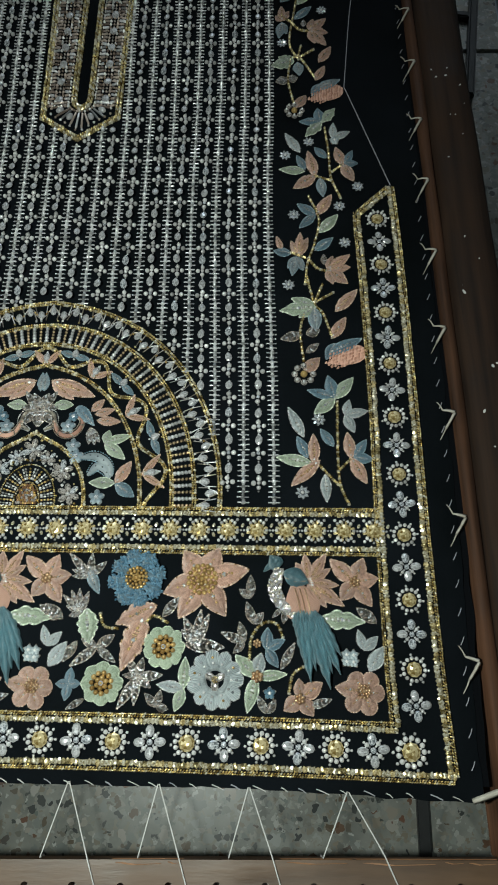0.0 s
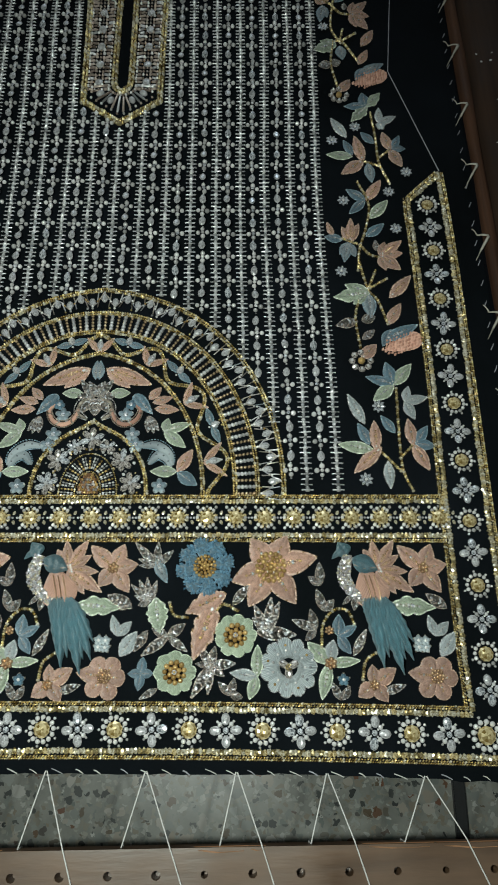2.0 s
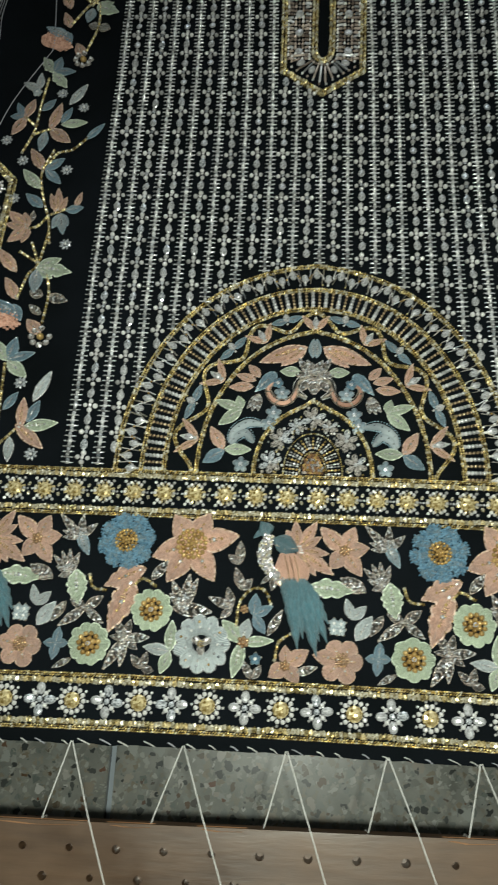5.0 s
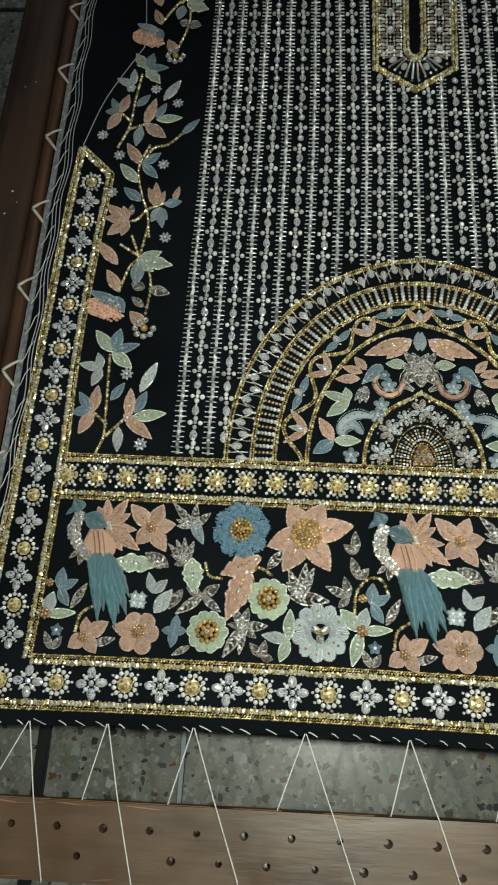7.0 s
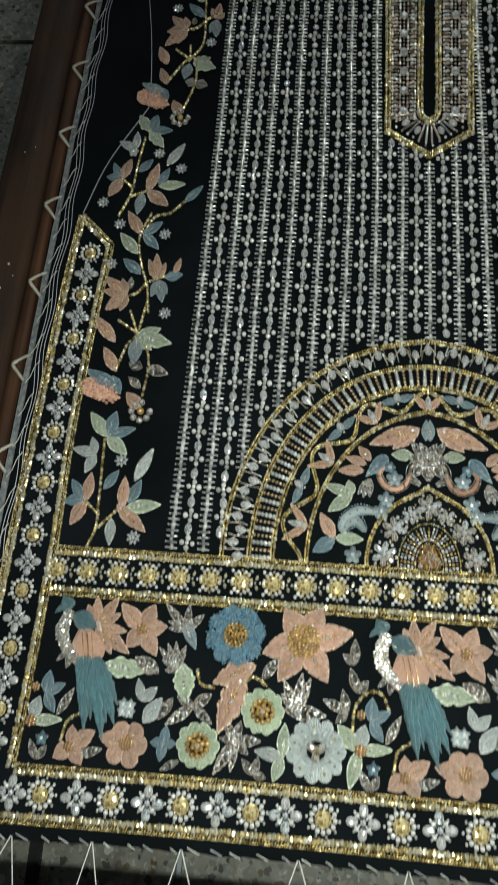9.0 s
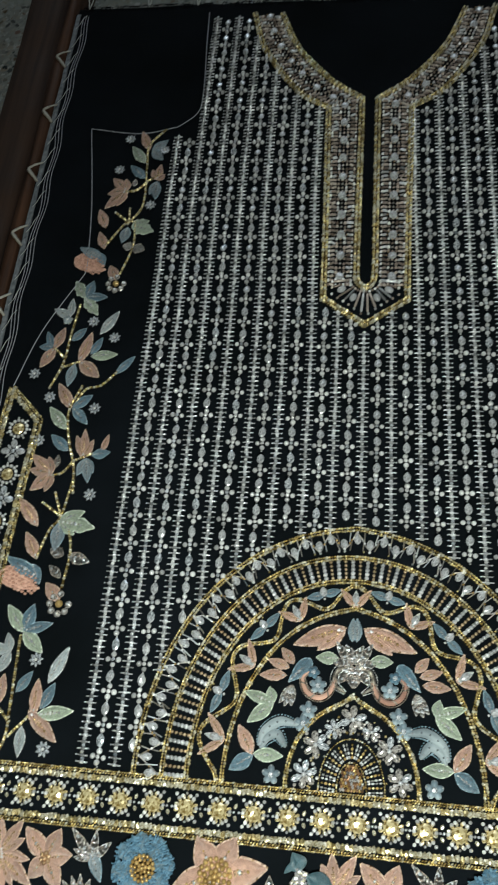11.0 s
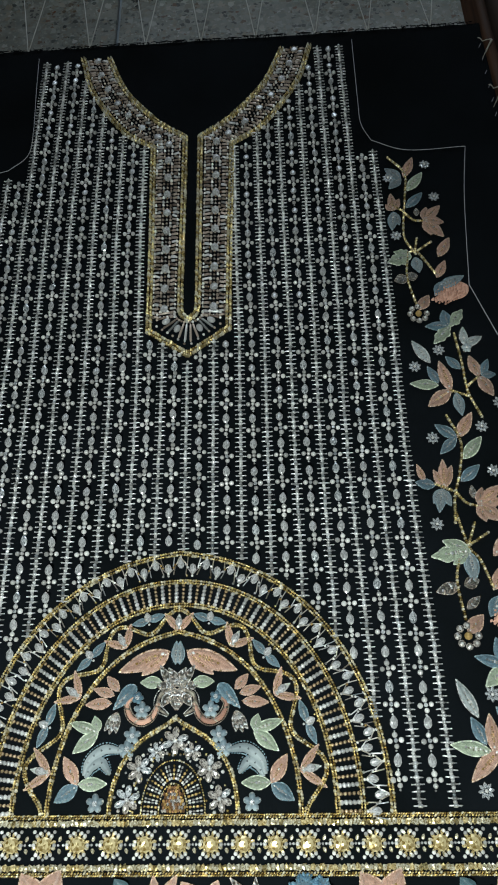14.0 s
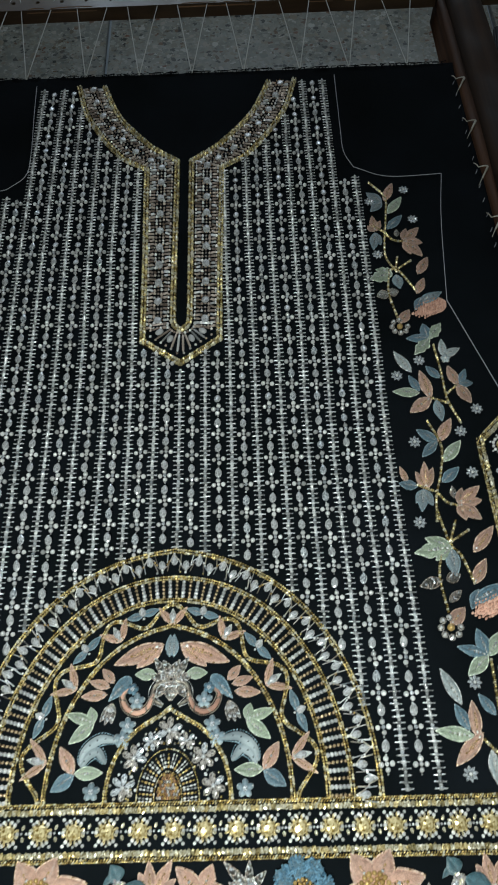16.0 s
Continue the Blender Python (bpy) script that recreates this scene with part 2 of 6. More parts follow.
for size, base_reach, keep, palette in (
    (170.0, 0.15, 0.6, [(0.0, (0.10, 0.115, 0.105)), (0.35, (0.27, 0.275, 0.25)), (0.6, (0.16, 0.135, 0.10)), (0.8, (0.20, 0.20, 0.17)), (1.0, (0.34, 0.34, 0.32))]),
    (70.0, -0.08, 0.66, [(0.0, (0.26, 0.27, 0.25)), (0.35, (0.13, 0.14, 0.13)), (0.6, (0.19, 0.16, 0.12)), (1.0, (0.36, 0.36, 0.34))]),
    (105.0, -0.38, 0.95, [(0.0, (0.022, 0.025, 0.025)), (0.45, (0.06, 0.065, 0.06)), (0.55, (0.13, 0.055, 0.03)), (0.7, (0.085, 0.06, 0.035)), (1.0, (0.15, 0.16, 0.15))]),
):
    cell = node(TERRAZZO, "ShaderNodeTexVoronoi", Scale=size)
    link(TERRAZZO, bent.outputs["Result"], cell.inputs["Vector"])
    cut = node(TERRAZZO, "ShaderNodeSeparateColor")
    link(TERRAZZO, cell.outputs["Color"], cut.inputs[0])
    reach = node(TERRAZZO, "ShaderNodeMath")
    reach.operation = "MULTIPLY_ADD"
    reach.inputs[1].default_value, reach.inputs[2].default_value = keep, base_reach
    link(TERRAZZO, cut.outputs[1], reach.inputs[0])
    inside = node(TERRAZZO, "ShaderNodeMath")
    inside.operation = "LESS_THAN"
    link(TERRAZZO, cell.outputs["Distance"], inside.inputs[0])
    link(TERRAZZO, reach.outputs[0], inside.inputs[1])
    blend = node(TERRAZZO, "ShaderNodeMix")
    blend.data_type = "RGBA"
    link(TERRAZZO, inside.outputs[0], blend.inputs["Factor"])
    link(TERRAZZO, ground_tone, blend.inputs["A"])
    link(TERRAZZO, ramp(TERRAZZO, cut.outputs[0], palette), blend.inputs["B"])
    ground_tone = blend.outputs["Result"]
link(TERRAZZO, ground_tone, shader(TERRAZZO).inputs["Base Color"])
link(TERRAZZO, ramp(TERRAZZO, noisy(TERRAZZO, where, 8.0, 5.0), [(0.3, (0.2,) * 3), (0.7, (0.42,) * 3)]), shader(TERRAZZO).inputs["Roughness"])
GROUT = material("blue_grey_joint", (0.30, 0.34, 0.38), 0.7)
bump(GROUT, noisy(GROUT, coords(GROUT), 300.0), 0.5, 0.001)


# ---- mesh kit ----
class Kit:
    """Collects small shapes into one mesh."""

    def __init__(self):
        self.v, self.f, self.m, self.s, self.uv, self.mats = [], [], [], [], [], []

    def slot(self, mat):
        if mat not in self.mats:
            self.mats.append(mat)
        return self.mats.index(mat)

    def add(self, shape, mat, x=0.0, y=0.0, z=0.0, turn=0.0, sx=1.0, sy=None, sz=None, tip=0.0, lean=0.0):
        verts, faces, smooth, uv = shape
        sy, sz = sx if sy is None else sy, sx if sz is None else sz
        p = verts * (sx, sy, sz)
        if tip:
            c, s = math.cos(tip), math.sin(tip)
            p = np.stack([c * p[:, 0] + s * p[:, 2], p[:, 1], c * p[:, 2] - s * p[:, 0]], 1)
        if lean:
            c, s = math.cos(lean), math.sin(lean)
            p = np.stack([p[:, 0], c * p[:, 1] - s * p[:, 2], c * p[:, 2] + s * p[:, 1]], 1)
        c, s = math.cos(turn), math.sin(turn)
        p = np.stack([c * p[:, 0] - s * p[:, 1] + x, s * p[:, 0] + c * p[:, 1] + y, p[:, 2] + z], 1)
        n = len(self.v)
        self.v.extend(map(tuple, p.tolist()))
        self.uv.extend(uv)
        k = self.slot(mat)
        for face in faces:
            self.f.append(tuple(i + n for i in face))
            self.m.append(k)
            self.s.append(smooth)
        return self

    def mesh(self, name):
        me = bpy.data.meshes.new(name)
        me.from_pydata(self.v, [], self.f)
        for mat in self.mats:
            me.materials.append(mat)
        me.polygons.foreach_set("material_index", self.m)
        me.polygons.foreach_set("use_smooth", self.s)
        layer = me.uv_layers.new(name="uv")
        order = np.empty(len(me.loops), np.int32)
        me.loops.foreach_get("vertex_index", order)
        layer.data.foreach_set("uv", np.array(self.uv, np.float32)[order].ravel())
        me.update()
        return me


def shape(verts, faces, smooth=True, uv=None):
    verts = np.array(verts, float)
    return verts, faces, smooth, uv or [(0.0, 0.0)] * len(verts)


def dome(seg=8, rings=3, low=-0.35, smooth=True):
    """A ball sunk a little into its ground, open below."""
    v, f = [], []
    for r in range(rings):
        z = low + (0.92 - low) * r / max(1, rings - 1) * (1.0 if rings > 1 else 0)
        k = math.sqrt(max(0.0, 1 - z * z))
        v += [(k * math.cos(2 * math.pi * (i + 0.5 * r) / seg), k * math.sin(2 * math.pi * (i + 0.5 * r) / seg), z) for i in range(seg)]
    v.append((0, 0, 1))
    for r in range(rings - 1):
        for i in range(seg):
            a, b, c, d = r * seg + i, r * seg + (i + 1) % seg, (r + 1) * seg + i, (r + 1) * seg + (i + 1) % seg
            f += [(a, b, c), (b, d, c)]
    top = (rings - 1) * seg
    f += [(top + i, top + (i + 1) % seg, len(v) - 1) for i in range(seg)]
    return shape(v, f, smooth)


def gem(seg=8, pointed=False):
    """A cut stone whose facets stand apart, each with an edge and slope of its own and a random tone that paints in
    inner reflections.
    """
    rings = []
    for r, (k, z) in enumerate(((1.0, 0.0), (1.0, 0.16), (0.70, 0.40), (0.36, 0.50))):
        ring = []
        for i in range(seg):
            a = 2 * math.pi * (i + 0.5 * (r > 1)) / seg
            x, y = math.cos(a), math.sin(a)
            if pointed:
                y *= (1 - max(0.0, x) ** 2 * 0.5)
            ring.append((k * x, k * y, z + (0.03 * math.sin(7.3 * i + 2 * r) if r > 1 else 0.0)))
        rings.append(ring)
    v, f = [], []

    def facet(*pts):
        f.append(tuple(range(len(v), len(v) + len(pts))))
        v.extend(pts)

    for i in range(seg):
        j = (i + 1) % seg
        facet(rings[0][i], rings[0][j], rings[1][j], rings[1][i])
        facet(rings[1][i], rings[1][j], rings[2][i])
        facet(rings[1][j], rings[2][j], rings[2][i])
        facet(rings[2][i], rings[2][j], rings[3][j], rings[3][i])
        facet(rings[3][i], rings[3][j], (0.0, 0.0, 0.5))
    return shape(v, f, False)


def tube(seg=6):
    """A short bugle bead lying along x, from -0.5 to 0.5."""
    v, f = [], []
    for x, k in ((-0.5, 0.55), (-0.42, 1.0), (0.42, 1.0), (0.5, 0.55)):
        v += [(x, k * math.cos(2 * math.pi * i / seg), k * math.sin(2 * math.pi * i / seg)) for i in range(seg)]
    for r in range(3):
        f += [(r * seg + i, (r + 1) * seg + i, (r + 1) * seg + (i + 1) % seg, r * seg + (i + 1) % seg) for i in range(seg)]
    f += [tuple(range(seg))[::-1] and tuple(range(seg)), tuple(3 * seg + i for i in reversed(range(seg)))]
    return shape(v, f, True)


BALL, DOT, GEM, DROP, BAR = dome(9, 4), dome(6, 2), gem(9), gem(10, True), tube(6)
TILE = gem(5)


def half_width(u, wide, lobes, blunt):
    w = wide * math.sin(math.pi * u ** (1.75 if blunt else 0.85)) ** (0.5 if blunt else 0.95)
    if lobes:
        w *= 0.72 + 0.38 * abs(math.cos(math.pi * lobes * u)) * (1 - 0.4 * u)
    return w


def petal_shape(wide, lobes=0, blunt=False, puff=0.16, nu=18, nv=10):
    """A padded petal from the origin to (1, 0), with its pattern space along and across it."""
    v, f, uv = [], [], []
    for i in range(nu + 1):
        u = 0.004 + 0.992 * i / nu
        w = half_width(u, wide, lobes, blunt)
        for j in range(nv + 1):
            a = 2 * j / nv - 1
            z = puff * (1 - abs(a) ** 2.6) * (1 - 0.55 * max(0.0, 1 - abs(a) * 2.2)) * math.sin(math.pi * min(1, u * 0.96 + 0.02)) ** 0.45 * (1 + 0.18 * math.sin(23 * u + 3 * a))
            v.append((u, w * a, z))
            uv.append((u, a * wide * 2))
    for i in range(nu):
        for j in range(nv):
            a = i * (nv + 1) + j
            f.append((a, a + nv + 1, a + nv + 2, a + 1))
    return shape(v, f, True, uv)


def rim_points(wide, lobes, blunt, n=26):
    us = [0.5 - 0.5 * math.cos(math.pi * i / n) for i in range(n + 1)]
    return [(u, half_width(max(0.003, min(0.997, u)), wide, lobes, blunt)) for u in us]


def rope(kit, pts, r, mat, closed=False):
    """A thin cord along points (x, y), four-sided."""
    n, start = len(pts), len(kit.v)
    for i, p in enumerate(pts):
        a, b = pts[i - 1 if closed else max(0, i - 1)], pts[(i + 1) % n if closed else min(n - 1, i + 1)]
        d = math.hypot(b[0] - a[0], b[1] - a[1]) or 1.0
        nx, ny = -(b[1] - a[1]) / d * r, (b[0] - a[0]) / d * r
        z = p[2] if len(p) > 2 else 0.0
        kit.v += [(p[0] + nx, p[1] + ny, z), (p[0], p[1], z + r * 1.2), (p[0] - nx, p[1] - ny, z), (p[0], p[1], z - r)]
        kit.uv += [(0.0, 0.0)] * 4
    k = kit.slot(mat)
    for i in range(n if closed else n - 1):
        for j in range(4):
            a, b = start + i * 4, start + ((i + 1) % n) * 4
            kit.f.append((a + j, b + j, b + (j + 1) % 4, a + (j + 1) % 4))
            kit.m.append(k)
            kit.s.append(True)


def along(pts, step):
    """Evenly spaced points (x, y, heading) along a smooth line through pts."""
    fine = []
    p = [np.array(q, float) for q in pts]
    p = [2 * p[0] - p[1]] + p + [2 * p[-1] - p[-2]]
    for i in range(1, len(p) - 2):
        for s in np.linspace(0, 1, 24, endpoint=False):
            fine.append(0.5 * (2 * p[i] + (p[i + 1] - p[i - 1]) * s + (2 * p[i - 1] - 5 * p[i] + 4 * p[i + 1] - p[i + 2]) * s * s + (3 * p[i] - p[i - 1] - 3 * p[i + 1] + p[i + 2]) * s ** 3))
    fine.append(p[-2])
    return evenly(fine, step)


def evenly(fine, step):
    fine = np.array([q[:2] for q in fine], float)
    seg = np.hypot(*np.diff(fine, axis=0).T)
    run = np.concatenate([[0], np.cumsum(seg)])
    n = max(2, int(round(run[-1] / step)) + 1)
    at = np.linspace(0, run[-1], n)
    xs, ys = np.interp(at, run, fine[:, 0]), np.interp(at, run, fine[:, 1])
    dx, dy = np.gradient(xs), np.gradient(ys)
    return [(float(a), float(b), math.atan2(d, c)) for a, b, c, d in zip(xs, ys, dx, dy)]


def part(name, data, parent, label="", at=(0, 0, 0), turn=0.0, size=(1, 1, 1), kind=""):
    """Links one mesh under a thing or a part. data: a Kit or a ready mesh."""
    ob = new(name, data.mesh(name) if isinstance(data, Kit) else data)
    ob.parent = parent
    ob.location, ob.rotation_euler, ob.scale = at, (0, 0, turn), size
    return tagged(ob, label, kind=kind)


def thing(name, kit, label, category, at=(0, 0, 0), turn=0.0, group="", kind=""):
    ob = new(name, kit.mesh(name) if isinstance(kit, Kit) else kit)
    ob.location, ob.rotation_euler = at, (0, 0, turn)
    return tagged(ob, label, category, group, kind)


def block(kit, x0, x1, y0, y1, z0, z1, mat, bevel=0.0, cuts=1):
    """A box with softened edges, cut along its length."""
    bm = bmesh.new()
    bmesh.ops.create_cube(bm, size=1.0)
    bmesh.ops.scale(bm, vec=(x1 - x0, y1 - y0, z1 - z0), verts=bm.verts)
    bmesh.ops.translate(bm, vec=((x0 + x1) / 2, (y0 + y1) / 2, (z0 + z1) / 2), verts=bm.verts)
    if bevel:
        bmesh.ops.bevel(bm, geom=list(bm.edges), offset=bevel, segments=3, affect="EDGES")
    bm.verts.index_update()
    kit.add(shape([v.co[:] for v in bm.verts], [tuple(v.index for v in fc.verts) for fc in bm.faces], False), mat)
    bm.free()
    return kit


# ---- floor, walls, ceiling ----
floor = thing("floor", block(Kit(), -1.9, 2.25, -2.15, 2.75, -0.12, -0.012, GROUT), "blue-grey mortar bed between terrazzo floor tiles", "floor", kind="structure")
tile_mesh = block(Kit(), -0.3715, 0.3715, -0.3715, 0.3715, -0.012, 0.0, TERRAZZO, 0.0012).mesh("tile")
for i in range(-2, 3):
    for j in range(-3, 3):
        part("tile", tile_mesh, floor, at=(-0.2 + 0.375 + 0.75 * i, 1.05 - 0.375 + 0.75 * j, 0.0))

wall = Kit()
block(wall, -1.9, -1.7, -1.95, 2.55, -0.012, 2.7, PLASTER)
thing("wall_west", wall, "plain pale plaster wall", "wall", kind="structure")
wall = Kit()
block(wall, 2.05, 2.25, -1.95, 2.55, -0.012, 2.7, PLASTER)
thing("wall_east", wall, "plain pale plaster wall", "wall", kind="structure")
wall = Kit()
block(wall, -1.9, 2.25, -2.15, -1.95, -0.012, 2.7, PLASTER)
thing("wall_south", wall, "plain pale plaster wall", "wall", kind="structure")
wall = Kit()
block(wall, -1.9, -0.6, 2.55, 2.75, -0.012, 2.7, PLASTER)
block(wall, 1.0, 2.25, 2.55, 2.75, -0.012, 2.7, PLASTER)
block(wall, -0.6, 1.0, 2.55, 2.75, -0.012, 1.05, PLASTER)
block(wall, -0.6, 1.0, 2.55, 2.75, 2.25, 2.7, PLASTER)
thing("wall_north", wall, "plain pale plaster wall with a window opening", "wall", kind="structure")
thing("ceiling", block(Kit(), -1.9, 2.25, -2.15, 2.75, 2.7, 2.85, PLASTER), "plain pale plaster ceiling", "ceiling", kind="structure")

# ---- embroidery frame ----
RAIL_TOP = CLOTH + 0.006


def bored_rail(length, depth, high, rows, pitch, reach, plugged=()):
    """A rail along x whose top is bored with rows of peg holes. rows: (y, first x)."""
    kit = Kit()
    x0, x1, r = -length / 2, length / 2, 0.0022
    block(kit, x0, x1, -depth, 0.0, -high, -0.0115, RAILWOOD, 0.0008)
    block(kit, x0, x1, -0.0022, 0.0004, -0.0125, -0.0004, RAILWOOD, 0.0004)
    block(kit, x0, x1, -depth - 0.0004, -depth + 0.0022, -0.0125, -0.0004, RAILWOOD, 0.0004)
    edges = [0.0005] + [0.5 * (rows[i][0] + rows[i + 1][0]) for i in range(len(rows) - 1)] + [-depth - 0.0005]
    for (y, first), top, low in zip(rows, edges, edges[1:]):
        n0 = math.ceil((x0 + 0.02 - first) / pitch)
        n1 = math.floor((x1 - 0.02 - first) / pitch)
        cells = [(first + k * pitch - pitch / 2, first + k * pitch + pitch / 2, first + k * pitch) for k in range(n0, n1 + 1) if abs(first + k * pitch) < reach and not any(abs(first + k * pitch - h) < 0.009 for h in plugged)]
        gaps = [(p[1], q[0], None) for p, q in zip(cells, cells[1:]) if q[0] - p[1] > 0.001]
        spans = [(x0, cells[0][0], None)] + cells + gaps + [(cells[-1][1], x1, None)]
        for a, b, c in spans:
            if c is None:
                kit.add(shape([(a, low, 0), (b, low, 0), (b, top, 0), (a, top, 0)], [(0, 1, 2, 3)], False), RAILWOOD)
                continue
            v, f, n = [], [], 16
            rr = r * random.uniform(0.75, 1.1)
            for i in range(n):
                t = 2 * math.pi * (i + 0.5) / n
                dx, dy = math.cos(t), math.sin(t)
                s = min(((b - c) if dx > 0 else (a - c)) / dx if abs(dx) > 1e-6 else 9, ((top - y) if dy > 0 else (low - y)) / dy if abs(dy) > 1e-6 else 9)
                v += [(c + dx * s, y + dy * s, 0), (c + dx * rr * 1.15, y + dy * rr * 1.1, 0.0), (c + dx * rr, y + dy * rr, -0.002), (c + dx * rr * 0.95, y + dy * rr * 0.95, -0.0112)]
            for i in range(n):
                p, q = 4 * i, 4 * ((i + 1) % n)
                f += [(p, q, q + 1, p + 1), (p + 1, q + 1, q + 2, p + 2), (p + 2, q + 2, q + 3, p + 3)]
            for cx, cy in ((a, low), (b, low), (b, top), (a, top)):
                near = sorted(range(n), key=lambda i: math.hypot(v[4 * i][0] - cx, v[4 * i][1] - cy))[:2]
                v.append((cx, cy, 0))
                f.append((4 * near[0], len(v) - 1, 4 * near[1]))
            f.append(tuple(4 * i + 3 for i in range(n)))
            kit.add(shape(v, f, False), RAILWOOD)
    return kit


def chipped_edge(length, edge, sign):
    """Splinters of raw wood along one edge of a rail."""
    kit, x0, x1 = Kit(), -length / 2, length / 2
    for lap in range(1):
        x = x0
        while x < x1:
            w = random.uniform(0.01, 0.07)
            if random.random() < 0.55:
                h = random.uniform(0.0006, 0.0022)
                kit.add(shape([(x, edge + sign * 0.0008, -0.004), (x + w, edge + sign * 0.0008, -0.004), (x + w * 0.9, edge - sign * h, 0.0006), (x + w * 0.4, edge - sign * h * 1.4, 0.0006), (x + w * 0.1, edge - sign * h * 0.6, 0.0006)], [(0, 1, 2, 3, 4)], False), RAWWOOD)
            x += w
    return kit


front = thing("front_rail", bored_rail(1.16, 0.0425, 0.017, [(-0.0135, -0.137), (-0.029, -0.1515)], 0.0284, 0.5, (-0.2325, -0.1800)), "worn brown wooden embroidery frame rail bored with peg holes", "frame rail", (0, -0.0487, RAIL_TOP), 0.0183, "embroidery frame")
thing("back_rail", bored_rail(1.16, 0.0425, 0.017, [(-0.0135, -0.13), (-0.029, -0.1445)], 0.0284, 0.5), "worn brown wooden embroidery frame rail with threads tied over it", "frame rail", (0, 1.043, RAIL_TOP), 0.0, "embroidery frame")


for rail in (front, bpy.data.objects["back_rail"]):
    for edge, sign in ((0.0, 1), (-0.0425, -1)):
        part("chipped_edge", chipped_edge(1.16, edge, sign), rail, "chipped raw wood edge", kind="stuff")


def side_rail(length, mirror, lip=False):
    """A dark side rail along y, or the lower batten on its inner side; x = 0 is the inner edge."""
    profile = [(0.0, -0.040), (0.0, -0.006), (0.0012, -0.0035), (0.004, -0.0025), (0.0085, -0.003), (0.0092, -0.040)] if lip else [(0.0094, -0.040), (0.0094, -0.002), (0.0105, 0.0), (0.0125, 0.0035), (0.017, 0.0055), (0.036, 0.0062), (0.044, 0.0045), (0.048, -0.001), (0.049, -0.040)]
    kit, n, m = Kit(), 60, len(profile)
    v, f = [], []
    for i in range(n + 1):
        y = length * i / n
        for j, (x, z) in enumerate(profile):
            w = 0.0012 * noise.noise((y * 9, j * 0.7, 3.0 + mirror))
            v.append(((x + w) * mirror, y, z + 0.6 * w))
    for i in range(n):
        for j in range(m - 1):
            a = i * m + j
            f.append((a, a + 1, a + m + 1, a + m) if mirror < 0 else (a, a + m, a + m + 1, a + 1))
        a = i * m
        f.append((a, a + m, a + 2 * m - 1, a + m - 1))
    f += [tuple(range(m)), tuple(n * m + j for j in reversed(range(m)))]
    kit.add(shape(v, f, True), REDWOOD if lip else DARKWOOD if mirror > 0 else BROWNWOOD)
    for k in range(0 if lip else 18 if mirror > 0 else 6):
        x, y = random.uniform(0.014, 0.04) * mirror, random.uniform(0.25, 0.65)
        s = random.uniform(0.0004, 0.0012)
        kit.add(DOT, COTTON, x, y, 0.0062, random.uniform(0, 3), s, s * random.uniform(0.5, 2.2), 0.0003)
    return kit


right_rail = thing("side_rail", side_rail(1.052, 1), "dark red-brown wooden side rail with pale paint flecks", "frame rail", (0.3190, -0.045, RAIL_TOP), radians(1.55), "embroidery frame")
left_rail = thing("side_rail", side_rail(1.052, -1), "matt brown wooden side rail with a worn edge", "frame rail", (-0.3030, -0.049, RAIL_TOP), 0.0, "embroidery frame")

for rail, mirror in ((right_rail, 1), (left_rail, -1)):
    part("edge_batten", side_rail(1.052, mirror, True), rail, "lower worn batten along the rail")

# flat iron feet under the frame, with posts that carry the rails
for x in (0.3415, -0.356):
    stand = thing("iron_stand", block(Kit(), -0.0065, 0.0065, -0.36, 1.3, 0.0, 0.008, IRON, 0.001), "black flat-iron stand foot lying on the terrazzo floor", "iron stand", (x, 0.0, 0.0), 0.0, "iron stands")
    for y, splay in ((-0.084, -0.05), (1.02, 0.0)):
        post = block(Kit(), -0.0075, 0.0075, -0.0075, 0.0075, 0.008, RAIL_TOP - 0.017, IRON, 0.001)
        post.v = [(a, b + splay * (1 - c / (RAIL_TOP - 0.017)), c) for a, b, c in post.v]
        part("post", post, stand, at=(0, y, 0))
rod = Kit()
block(rod, -0.007, 0.007, 0.0, 0.55, 0.0, 0.014, IRON, 0.003)
loose = thing("iron_rod", rod, "black iron rod lying on the terrazzo floor", "iron rod", (0.482, 0.945, 0.0), -0.125)
part("crossbar", block(Kit(), -0.06, -0.007, 0.17, 0.182, 0.0, 0.012, IRON, 0.002), loose)


# ---- the cloth ----
def bowed(x, y):
    return y - 0.055 * x * x * max(0.0, 1 - y / 0.17)


